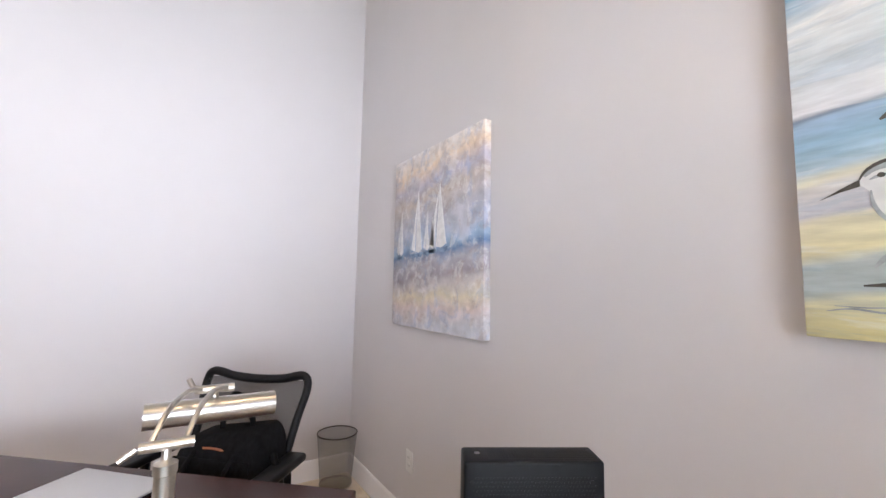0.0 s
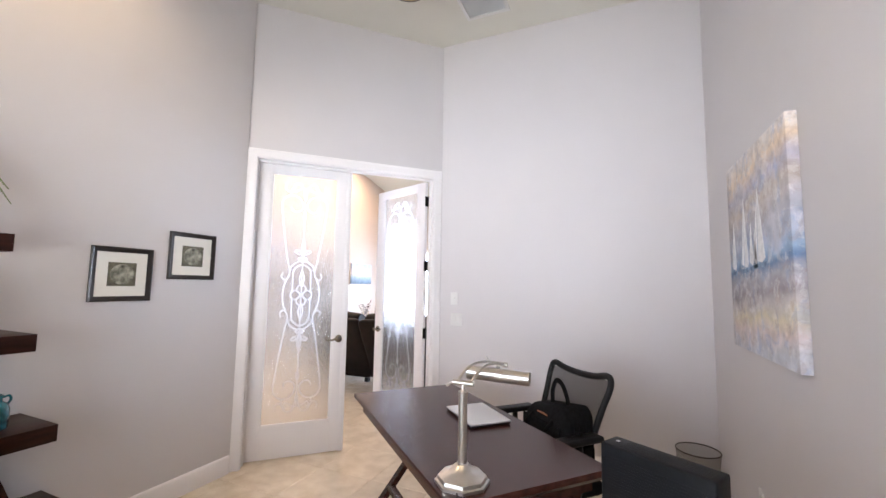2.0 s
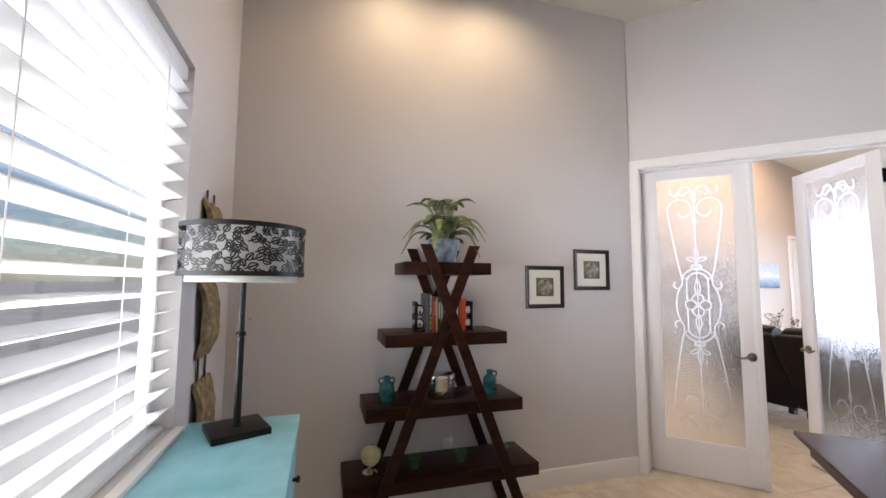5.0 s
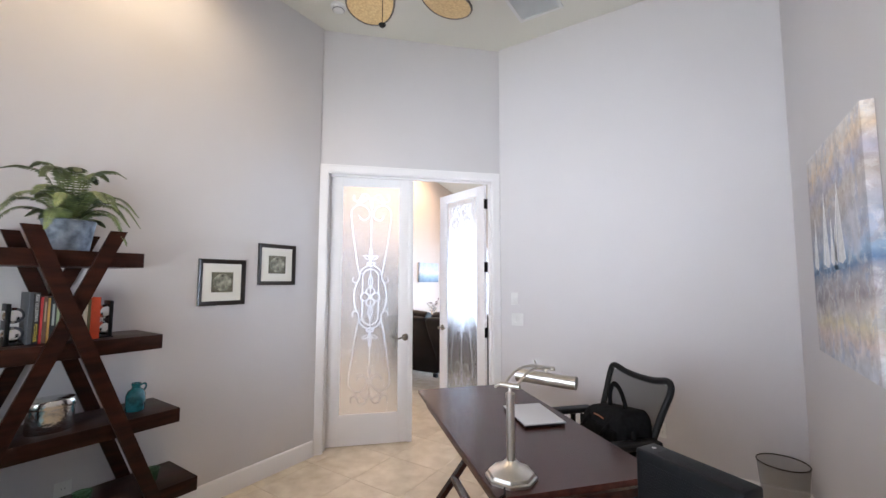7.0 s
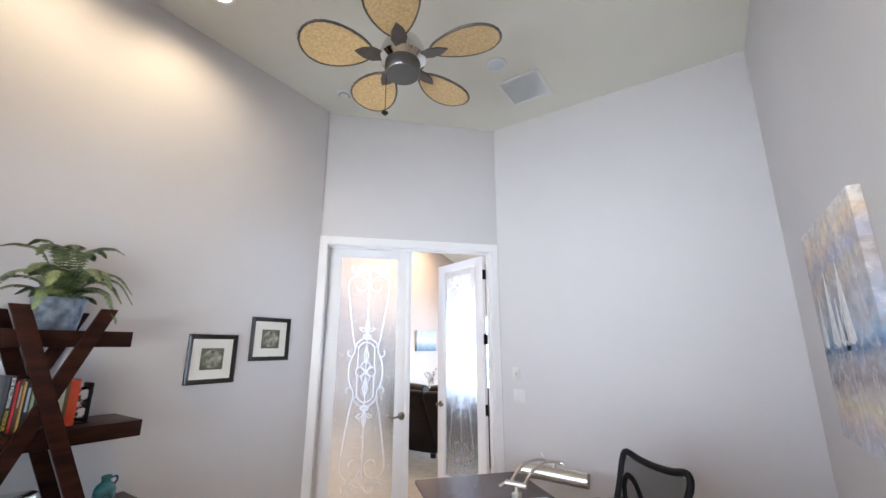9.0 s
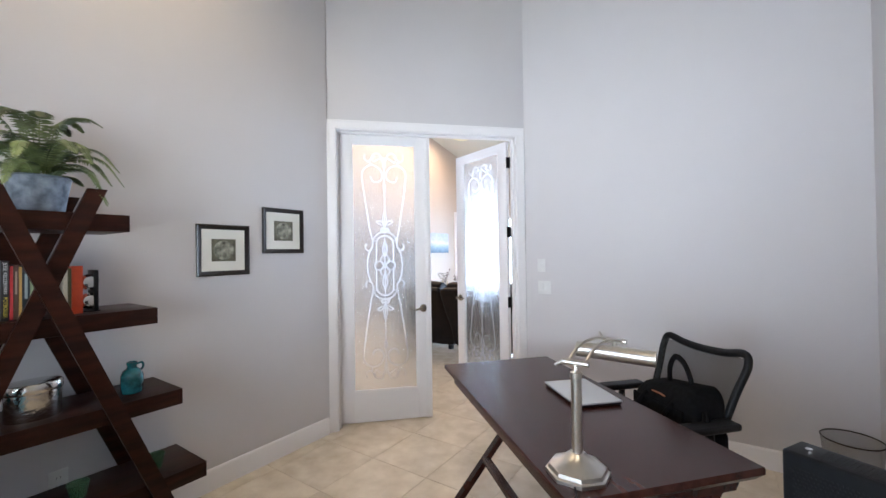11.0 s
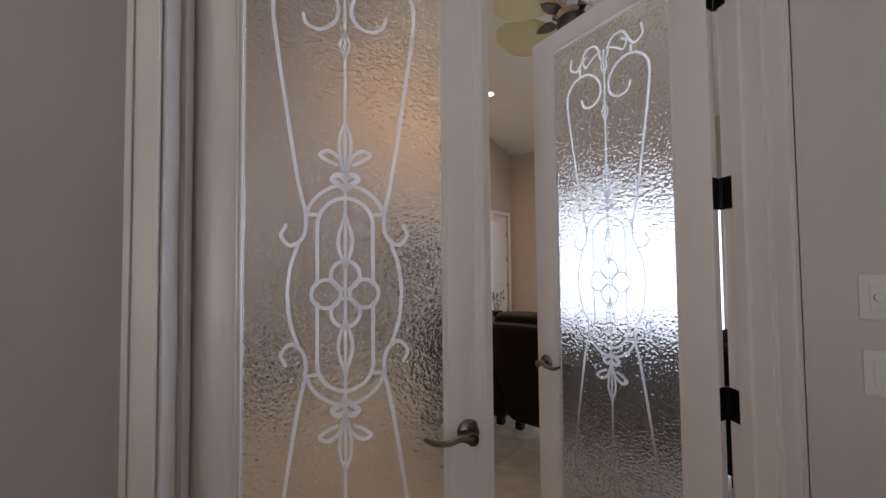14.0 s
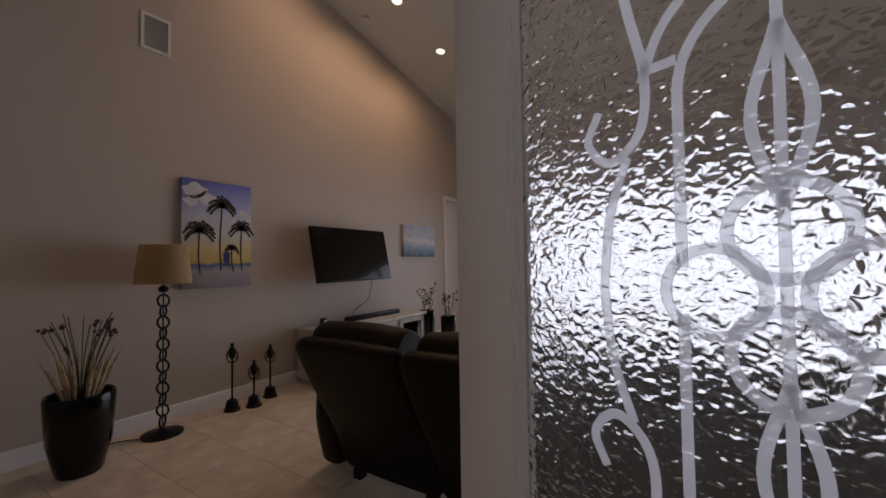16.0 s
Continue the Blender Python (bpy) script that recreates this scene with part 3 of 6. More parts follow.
for s in (-1, 1):
    a0, a1 = pv + ax * 0.024 * s, mid + ax * 0.024 * s + Vector((0, 0, 0.042))
    pth = smooth_line([a0, a0 + (a1 - a0) * 0.3 + Vector((0, 0, 0.030)), a0 + (a1 - a0) * 0.68 + Vector((0, 0, 0.026)), a1], 6)
    part("arm", tube(pth, 0.0048, 8), NICKEL, lampd)
part("clamp", tube([mid + ax * -0.036 + Vector((0, 0, 0.042)), mid + ax * 0.036 + Vector((0, 0, 0.042))], 0.0085, 10), NICKEL, lampd)
part("stem", tube([mid + Vector((0, 0, 0.042)), mid + Vector((0, 0, 0.02))], 0.008, 10), NICKEL, lampd)
part("thumbscrew", tube([mid - ax * 0.036 + Vector((0, 0, 0.042)), mid - ax * 0.048 + Vector((0, 0, 0.066))], 0.005, 8), NICKEL, lampd)
bm = tube([SH0, SH1], 0.025, 28)
part("shade", bm, NICKEL, lampd, "half round brushed nickel shade")
part("lamp_cord", tube(smooth_line([(0.02, -0.10, 0.012), (0.03, -0.13, 0.004), (0.01, -0.19, 0.004), (-0.01, -0.226, 0.004), (-0.008, -0.245, -0.03), (0, -0.24, -0.30)], 6), 0.003, 6), BLACK, lampd, "thin black power cord")

SILVER = mat("silver anodised aluminium", (0.60, 0.61, 0.62), 0.35, 0.6, vary=0.02)
laptop = thing("laptop", pose(0.354, 1.608, 0.770, 0, 0, -45.6), "closed silver laptop lying on the desk", "laptop")
part("body", boxes((-0.152, 0.152, -0.105, 0.105, 0.003, 0.012), bevel=0.003), BLACK, laptop)
part("lid", boxes((-0.155, 0.155, -0.108, 0.108, 0.0125, 0.020), bevel=0.002), SILVER, laptop, "silver lid")
for x, y in ((-0.13, -0.085), (0.13, -0.085), (-0.13, 0.085), (0.13, 0.085)):
    part("rubber_foot", lathe([(0, 0), (0.008, 0), (0.008, 0.0035), (0, 0.0035)], 10, at=(x, y, 0)), BLACK, laptop)

# ---- office chair and bag ----
chair = thing("office_chair", pose(0.644, 1.765, 0, 0, 0, -43) @ Matrix.Diagonal((0.90, 1, 1.045, 1)), "black office chair with a mesh back", "chair")
frame_pts = smooth_line([(-0.20, 0.095, 0.50), (-0.215, 0.135, 0.62), (-0.235, 0.208, 0.80), (-0.252, 0.252, 0.905), (-0.225, 0.264, 0.948), (-0.12, 0.268, 0.932), (0, 0.269, 0.926), (0.12, 0.268, 0.932),
                         (0.225, 0.264, 0.948), (0.252, 0.252, 0.905), (0.235, 0.208, 0.80), (0.215, 0.135, 0.62), (0.20, 0.095, 0.50), (0.10, 0.082, 0.470), (-0.10, 0.082, 0.470)], 5)
part("back_frame", tube(frame_pts, 0.017, 10, closed=True), BLACK, chair)
bm = bmesh.new()
grid = []
for i in range(9):
    z = 0.475 + 0.455 * i / 8
    half = 0.195 + 0.05 * i / 8
    yb = 0.088 + 0.176 * i / 8
    grid.append([bm.verts.new((half * u / 5, yb + 0.030 * (1 - (u / 5) ** 2) - 0.012, z)) for u in range(-5, 6)])
for a, b in zip(grid, grid[1:]):
    for k in range(10):
        bm.faces.new((a[k], a[k + 1], b[k + 1], b[k]))
part("back_mesh", bm, see_through("black breathable mesh", (0.02, 0.02, 0.02), 0.27, 0.8), chair, "see-through black mesh back")
bm = box(bmesh.new(), -0.245, 0.245, -0.24, 0.22, 0.42, 0.485, bevel=0.03, seg=4)
part("seat", bm, FABRIC, chair)
part("back_support", bar(bmesh.new(), (0, 0.150, 0.56), (0, 0.06, 0.40), 0.07, 0.02), BLACK, chair)
for s in (-1, 1):
    part("armrest", box(bmesh.new(), s * 0.29 - 0.04, s * 0.29 + 0.04, -0.10, 0.14, 0.690, 0.718, bevel=0.011, seg=3), BLACK, chair)
    part("arm_post", tube(smooth_line([(s * 0.29, 0.02, 0.694), (s * 0.295, 0.02, 0.54), (s * 0.27, -0.01, 0.41), (s * 0.15, 0, 0.405)], 5), 0.016, 8), BLACK, chair)
part("gas_lift", lathe([(0.026, 0.10), (0.026, 0.26), (0.017, 0.27), (0.017, 0.40), (0.06, 0.41), (0.06, 0.42)], 16), BLACK, chair)
for k in range(5):
    a = radians(72 * k + 20)
    part("base_arm", bar(bmesh.new(), (0, 0, 0.115), (0.28 * math.cos(a), 0.28 * math.sin(a), 0.075), 0.045, 0.026), BLACK, chair)
    part("caster", lathe([(0, -0.022), (0.024, -0.022), (0.027, -0.012), (0.027, 0.012), (0.024, 0.022), (0, 0.022)], 14), BLACK, chair,
         m=pose(0.285 * math.cos(a), 0.285 * math.sin(a), 0.027, 90, 0, 72 * k))
    part("caster_stem", tube([(0.28 * math.cos(a), 0.28 * math.sin(a), 0.05), (0.28 * math.cos(a), 0.28 * math.sin(a), 0.085)], 0.008, 8), BLACK, chair)

bag = thing("shoulder_bag", pose(0.715, 1.785, 0.507, 0, 0, -43) @ Matrix.Diagonal((0.97, 1.1, 1.4, 1)), "black nylon laptop bag lying on the office chair", "bag")
bm = box(bmesh.new(), -0.215, 0.215, -0.085, 0.085, 0, 0.235, bevel=0.045, seg=5)
for v in bm.verts:
    f = v.co.z / 0.235
    v.co.y += 0.055 * f - 0.02 + 0.010 * math.sin(v.co.x * 17 + 1)
    v.co.x *= 1 - 0.26 * f * f
    v.co.z += 0.016 * math.sin(v.co.x * 12 + 0.6) * f
part("body", bm, FABRIC, bag)
bm = box(bmesh.new(), -0.15, 0.13, -0.125, -0.07, 0.015, 0.155, bevel=0.024, seg=4)
for v in bm.verts:
    v.co.y += 0.04 * v.co.z / 0.15
part("front_pocket", bm, FABRIC, bag)
part("flap", boxes((-0.16, 0.14, -0.082, -0.070, 0.135, 0.185), bevel=0.005), FABRIC, bag)
part("zip_piping", tube(smooth_line([(-0.055, -0.062, 0.205), (-0.005, -0.064, 0.206), (0.045, -0.060, 0.200)], 5), 0.0030, 6), mat("orange piping", (0.26, 0.085, 0.03), 0.6), bag, "orange zip piping")
part("handle", tube(smooth_line([(-0.06, 0.03, 0.225), (-0.055, 0.028, 0.275), (-0.015, 0.022, 0.315), (0.035, 0.02, 0.305), (0.065, 0.025, 0.26), (0.065, 0.03, 0.22)], 6), 0.010, 8), FABRIC, bag)
part("strap", tube(smooth_line([(0.19, -0.02, 0.19), (0.225, -0.05, 0.14), (0.215, -0.09, 0.05), (0.16, -0.11, 0.02), (0.06, -0.135, 0.012)], 6), 0.013, 8), FABRIC, bag)
for x in (-0.085, 0.075):
    part("carry_strap", tube(smooth_line([(x, -0.066, 0.195), (x - 0.01, -0.112, 0.15), (x + 0.01, -0.132, 0.09), (x + 0.03, -0.122, 0.055), (x + 0.05, -0.132, 0.10)], 6), 0.0085, 7), FABRIC, bag)
part("side_pocket", box(bmesh.new(), 0.165, 0.222, -0.06, 0.06, 0.012, 0.14, bevel=0.02, seg=3), FABRIC, bag)
part("buckle", boxes((0.203, 0.235, -0.055, -0.045, 0.09, 0.13), bevel=0.003), CHROME, bag, "bright metal buckle")

# ---- computer on its side table ----
GREYLAM = mat("grey laminate", (0.30, 0.30, 0.31), 0.45, vary=0.05, scale=12)
stand = thing("side_table", pose(1.095, 0.67, 0, 0, 0, -31), "low grey side table beside the desk", "table")
part("tabletop", box(bmesh.new(), -0.30, 0.26, -0.20, 0.17, 0.696, 0.721, bevel=0.004), GREYLAM, stand)
for x, y in ((-0.27, -0.17), (0.23, -0.17), (-0.27, 0.14), (0.23, 0.14)):
    part("leg", boxes((x - 0.018, x + 0.018, y - 0.018, y + 0.018, 0, 0.696)), GREYLAM, stand)
CASE = mat("dark blue black powder coat", (0.007, 0.008, 0.010), 0.45, vary=0.12, scale=50, bump=0.08, bscale=400, spec=0.15)
pc = thing("desktop_computer", pose(1.100, 0.693, 0.721, 0, 0, -31) @ Matrix.Diagonal((0.95, 1, 0.96, 1)), "slim dark desktop computer standing upright", "computer")
part("case", box(bmesh.new(), -0.134, 0.138, -0.036, 0.036, 0.012, 0.342, bevel=0.006, seg=3), CASE, pc)
bm = bmesh.new()
for i in range(34):
    for j in range(14):
        x, z = -0.115 + i * 0.007 + (j % 2) * 0.0035, 0.215 + j * 0.0075
        box(bm, x - 0.0017, x + 0.0017, -0.0367, -0.0358, z - 0.0017, z + 0.0017)
tagged(part("perforated_grille", bm, BLACK, pc, "rows of small vent holes"), kind="stuff")
bm = bmesh.new()
for i in range(30):
    for j in range(7):
        x, y = -0.082 + i * 0.007, -0.022 + j * 0.007
        box(bm, x - 0.002, x + 0.002, y - 0.002, y + 0.002, 0.3415, 0.3426)
tagged(part("top_vent", bm, BLACK, pc, "perforated top vent"), kind="stuff")
for x in (-0.118, 0.112):
    part("screw", lathe([(0, 0), (0.004, 0), (0.004, 0.0015), (0, 0.002)], 10), BLACK, pc, m=pose(x, -0.036, 0.305, 90, 0, 0))
part("power_button", lathe([(0, 0), (0.006, 0), (0.006, 0.002), (0, 0.002)], 12, at=(-0.105, 0.0, 0.342)), CHROME, pc, "small bright button")
PORT = mat("metal port shields", (0.45, 0.42, 0.30), 0.35, 0.8)
for k, (z, hh) in enumerate(((0.30, 0.006), (0.275, 0.016), (0.245, 0.010), (0.225, 0.016), (0.195, 0.022), (0.16, 0.012), (0.12, 0.03), (0.07, 0.03))):
    part("port", boxes((0.1375, 0.1388, -0.018, 0.016, z - hh / 2, z + hh / 2)), PORT if k % 2 else BLACK, pc)
part("foot", boxes((-0.12, 0.12, -0.06, 0.06, 0, 0.012), bevel=0.003), BLACK, pc)
papers = thing("paper_stack", pose(0.90, 0.71, 0.721, 0, 0, -20), "loose stack of white papers on the side table", "papers")
for k in range(5):
    part("sheet", boxes((-0.075, 0.075, -0.10, 0.10, 0.0022 * k, 0.0022 * k + 0.0012)), PAPER, papers, m=pose(0.004 * k, 0.003 * k, 0, 0, 0, 4 * k - 8))
part("curled_sheet", tube(smooth_line([(-0.06, -0.02, 0.016), (-0.09, 0.02, 0.03), (-0.10, 0.05, 0.055)], 4), 0.004, 6), PAPER, papers)

# ---- waste bin ----
wire = see_through("fine silver wire mesh", (0.34, 0.32, 0.30), 0.66, 0.35, 0.9)
binb = thing("waste_bin", pose(1.505, 2.90, 0), "round silver wire mesh waste bin", "bin")
part("basket", lathe([(0.104, 0.012), (0.134, 0.342)], 40), wire, binb)
part("bottom", lathe([(0, 0.0), (0.108, 0.0), (0.110, 0.014), (0, 0.012)], 40), wire, binb)
part("rim", tube([(0.133 * math.cos(radians(a)), 0.133 * math.sin(radians(a)), 0.344) for a in range(0, 360, 9)], 0.0042, 8, closed=True), BRONZE, binb, "dark wire rim")


# ---- canvases, prints, plates on the walls ----
def banded(name, stops, wob=0.05, scale=9.0, rough=0.75, fleck=0.25, stretch=(1, 1, 1), slope=0.0, mottle=()):
    """Paint in soft bands by height (Generated z), broken by brush noise."""
    m = bpy.data.materials.new(name)
    m.use_nodes = True
    n, l = m.node_tree.nodes, m.node_tree.links
    b = n["Principled BSDF"]
    b.inputs["Roughness"].default_value = rough
    tc, mp, no, sep = n.new("ShaderNodeTexCoord"), n.new("ShaderNodeMapping"), n.new("ShaderNodeTexNoise"), n.new("ShaderNodeSeparateXYZ")
    mp.inputs["Scale"].default_value = stretch
    l.new(tc.outputs["Object"], mp.inputs[0])
    l.new(mp.outputs[0], no.inputs["Vector"])
    no.inputs["Scale"].default_value, no.inputs["Detail"].default_value = scale, 8
    l.new(tc.outputs["Generated"], sep.inputs[0])
    ma = n.new("ShaderNodeMath")
    ma.operation = "MULTIPLY_ADD"
    l.new(no.outputs[0], ma.inputs[0])
    ma.inputs[1].default_value = 2 * wob
    sl = n.new("ShaderNodeMath")
    sl.operation = "MULTIPLY_ADD"
    l.new(sep.outputs[0], sl.inputs[0])
    sl.inputs[1].default_value = -slope
    l.new(sep.outputs[2], sl.inputs[2])
    l.new(sl.outputs[0], ma.inputs[2])
    sb = n.new("ShaderNodeMath")
    sb.operation = "SUBTRACT"
    l.new(ma.outputs[0], sb.inputs[0])
    sb.inputs[1].default_value = wob
    ramp = n.new("ShaderNodeValToRGB")
    el = ramp.color_ramp.elements
    el[0].position, el[0].color = stops[0][0], (*stops[0][1], 1)
    el[1].position, el[1].color = stops[-1][0], (*stops[-1][1], 1)
    for p, c in stops[1:-1]:
        e = el.new(p)
        e.color = (*c, 1)
    l.new(sb.outputs[0], ramp.inputs[0])
    n2 = n.new("ShaderNodeTexNoise")
    n2.inputs["Scale"].default_value, n2.inputs["Detail"].default_value = scale * 3, 6
    l.new(mp.outputs[0], n2.inputs["Vector"])
    mr = n.new("ShaderNodeMapRange")
    mr.inputs[1].default_value, mr.inputs[2].default_value, mr.inputs[3].default_value, mr.inputs[4].default_value = 0.3, 0.7, 1 - fleck, 1 + fleck
    l.new(n2.outputs[0], mr.inputs[0])
    hs = n.new("ShaderNodeHueSaturation")
    l.new(mr.outputs[0], hs.inputs["Value"])
    col = ramp.outputs[0]
    for k, (mc, amount, msize) in enumerate(mottle):                  # broken patches of a second colour
        pn = n.new("ShaderNodeTexNoise")
        pn.inputs["Scale"].default_value, pn.inputs["Detail"].default_value, pn.inputs["Roughness"].default_value, pn.inputs["Distortion"].default_value = msize, 7, 0.68, 0.6
        pm = n.new("ShaderNodeMapping")
        pm.inputs["Location"].default_value = (3.7 * k, 1.9 * k, 5.3 * k)
        l.new(mp.outputs[0], pm.inputs[0])
        l.new(pm.outputs[0], pn.inputs["Vector"])
        pr = n.new("ShaderNodeMapRange")
        pr.inputs[1].default_value, pr.inputs[2].default_value, pr.inputs[4].default_value = 0.53, 0.60, amount
        l.new(pn.outputs[0], pr.inputs[0])
        mx = n.new("ShaderNodeMix")
        mx.data_type = "RGBA"
        l.new(pr.outputs[0], mx.inputs[0])
        l.new(col, mx.inputs[6])
        mx.inputs[7].default_value = (*mc, 1)
        col = mx.outputs[2]
    l.new(col, hs.inputs["Color"])
    l.new(hs.outputs[0], b.inputs["Base Color"])
    bp = n.new("ShaderNodeBump")
    bp.inputs["Strength"].default_value, bp.inputs["Distance"].default_value = 0.25, 0.003
    l.new(n2.outputs[0], bp.inputs["Height"])
    l.new(bp.outputs[0], b.inputs["Normal"])
    return m


def paint_poly(pts, y0, t=0.0012):
    """A flat painted shape in the plane y = y0, points as (x, z)."""
    bm = bmesh.new()
    a, b = [bm.verts.new((x, y0, z)) for x, z in pts], [bm.verts.new((x, y0 - t, z)) for x, z in pts]
    bm.faces.new(b)
    for i in range(len(pts)):
        j = (i + 1) % len(pts)
        bm.faces.new((a[i], a[j], b[j], b[i]))
    return bm


# canvases: x along the wall, face towards -y
SAIL = banded("abstract harbour painting", [(0.0, (0.52, 0.53, 0.58)), (0.08, (0.62, 0.52, 0.50)), (0.15, (0.64, 0.57, 0.42)), (0.21, (0.50, 0.46, 0.45)), (0.26, (0.30, 0.27, 0.29)), (0.34, (0.38, 0.37, 0.41)),
                                           (0.39, (0.12, 0.20, 0.34)), (0.43, (0.28, 0.38, 0.52)), (0.48, (0.38, 0.42, 0.52)), (0.60, (0.42, 0.41, 0.45)), (0.70, (0.47, 0.41, 0.36)), (0.78, (0.42, 0.40, 0.47)),
                                           (0.88, (0.70, 0.56, 0.42)), (1.0, (0.76, 0.74, 0.74))], 0.07, 6, fleck=0.16, slope=0.05, mottle=(((0.58, 0.57, 0.60), 0.45, 5), ((0.22, 0.31, 0.50), 0.35, 7), ((0.34, 0.24, 0.19), 0.30, 14), ((0.70, 0.69, 0.68), 0.40, 16)))
sails = thing("sailing_canvas", pose(EAST, 1.905, 1.625, 0, 0, -90), "abstract canvas of white sailing boats in blue and tan", "painting", "canvases on the wall")
part("canvas", boxes((-0.437, 0.437, -0.040, -0.001, -0.492, 0.492), bevel=0.003), SAIL, sails)
WHITEP = mat("white sail paint", (0.70, 0.70, 0.70), 0.75, vary=0.12, scale=30, bump=0.2)
BLUEP = mat("blue paint", (0.10, 0.18, 0.33), 0.75, vary=0.45, scale=25, second=(0.30, 0.42, 0.58))
for x, w, z0, z1 in ((-0.375, 0.035, -0.075, 0.06), (-0.345, 0.07, -0.078, 0.17), (-0.155, 0.115, -0.072, 0.27), (-0.050, 0.06, -0.066, 0.13), (0.060, 0.165, -0.058, 0.275), (0.005, 0.05, -0.06, 0.10)):
    part("painted_sail", paint_poly([(x - w * 0.08, z0), (x + w * 0.22, z0 - 0.008), (x + w * 0.5, z0 + 0.01), (x + w * 0.30, z0 * 0.5 + z1 * 0.5), (x + w * 0.10, z1), (x, z0 * 0.6 + z1 * 0.4)], -0.040), WHITEP, sails)
    part("painted_sail", paint_poly([(x - w * 0.5, z0 + 0.012), (x - w * 0.18, z0 + 0.004), (x - w * 0.08, z0 * 0.5 + z1 * 0.5), (x + w * 0.03, z1 * 0.86 + z0 * 0.14)], -0.040), WHITEP, sails)
    part("painted_hull", paint_poly([(x - w * 0.6, z0 - 0.012), (x - w * 0.35, z0 - 0.036), (x + w * 0.1, z0 - 0.028), (x + w * 0.45, z0 - 0.034), (x + w * 0.7, z0 - 0.004), (x, z0 - 0.014)], -0.040), BLUEP, sails)
SHORE = banded("shore painting", [(0.0, (0.62, 0.55, 0.27)), (0.065, (0.66, 0.62, 0.40)), (0.085, (0.42, 0.48, 0.48)), (0.135, (0.45, 0.50, 0.49)), (0.165, (0.68, 0.62, 0.38)), (0.225, (0.70, 0.65, 0.45)), (0.245, (0.50, 0.49, 0.53)),
                                  (0.30, (0.66, 0.64, 0.60)), (0.315, (0.74, 0.71, 0.56)), (0.335, (0.44, 0.56, 0.63)), (0.385, (0.30, 0.46, 0.59)), (0.432, (0.34, 0.47, 0.62)), (0.443, (0.16, 0.20, 0.28)), (0.455, (0.74, 0.75, 0.77)),
                                  (0.58, (0.55, 0.61, 0.64)), (0.66, (0.74, 0.75, 0.74)), (0.72, (0.24, 0.42, 0.58)), (0.82, (0.58, 0.66, 0.70)), (0.92, (0.20, 0.36, 0.50)), (1.0, (0.60, 0.68, 0.72))], 0.02, 3.0, fleck=0.14, stretch=(1.2, 1.2, 7), slope=0.09, mottle=(((0.72, 0.74, 0.74), 0.4, 2.2), ((0.16, 0.30, 0.44), 0.2, 3.0)))
shore = thing("shore_canvas", pose(EAST, 0.031, 1.784, 0, 0, -90), "large canvas of a wading bird on a yellow and blue shore", "painting", "canvases on the wall")
part("canvas", boxes((-0.38, 0.38, -0.040, -0.001, -0.51, 0.51), bevel=0.003), SHORE, shore)
INK = mat("dark grey paint", (0.07, 0.065, 0.055), 0.7, vary=0.4, scale=40)
FEATH = mat("off-white paint", (0.66, 0.66, 0.65), 0.7, vary=0.08, scale=30)
GREYP = mat("soft grey paint", (0.34, 0.36, 0.37), 0.7, vary=0.3, scale=40)


def stroke(pts, width, y0, material):
    """A tapered brush stroke along (x, z) points."""
    line = smooth_line(pts, 5)
    up, low = [], []
    for i, p in enumerate(line):
        a, b = line[max(i - 1, 0)], line[min(i + 1, len(line) - 1)]
        dx, dz = b[0] - a[0], b[1] - a[1]
        k = width * (0.25 + 0.75 * math.sin(math.pi * (i + 0.4) / (len(line) - 0.2))) / (2 * max(1e-6, math.hypot(dx, dz)))
        up.append((p[0] - dz * k, p[1] + dx * k))
        low.append((p[0] + dz * k, p[1] - dx * k))
    part("painted_stroke", paint_poly(low + up[::-1], y0), material, shore)


body = smooth_line([(-0.309, -0.180), (-0.297, -0.157), (-0.268, -0.143), (-0.235, -0.152), (-0.19, -0.165), (-0.12, -0.175), (-0.03, -0.205), (0.03, -0.235), (-0.04, -0.262), (-0.14, -0.285), (-0.21, -0.284), (-0.259, -0.266), (-0.284, -0.236), (-0.292, -0.200)], 5)
part("painted_shape", paint_poly(body, -0.040), FEATH, shore)
stroke([(-0.292, -0.196), (-0.290, -0.221), (-0.280, -0.246), (-0.257, -0.268), (-0.20, -0.285)], 0.007, -0.0405, GREYP)
stroke([(-0.308, -0.176), (-0.298, -0.158), (-0.280, -0.146), (-0.262, -0.143), (-0.230, -0.152), (-0.18, -0.165)], 0.007, -0.0408, INK)
stroke([(-0.300, -0.168), (-0.285, -0.154), (-0.262, -0.150), (-0.22, -0.160), (-0.12, -0.182)], 0.015, -0.0405, GREYP)
stroke([(-0.293, -0.175), (-0.280, -0.170), (-0.262, -0.168)], 0.006, -0.0405, GREYP)
part("painted_shape", paint_poly([(-0.277 + 0.0055 * math.cos(radians(a)), -0.169 + 0.005 * math.sin(radians(a))) for a in range(0, 360, 30)], -0.0412), INK, shore)
part("painted_shape", paint_poly([(-0.306, -0.172), (-0.306, -0.186), (-0.335, -0.193), (-0.365, -0.204), (-0.335, -0.187)], -0.0412), INK, shore)
for dx in (0.0, 0.075):
    stroke([(-0.235 + dx, -0.290), (-0.262 + dx, -0.316), (-0.280 + dx, -0.327), (-0.295 + dx, -0.344)], 0.011, -0.0405, GREYP)
stroke([(-0.312, -0.379), (-0.25, -0.377), (-0.16, -0.382)], 0.010, -0.0405, INK)
stroke([(-0.368, -0.430), (-0.33, -0.424), (-0.28, -0.430), (-0.22, -0.426)], 0.004, -0.0405, GREYP)
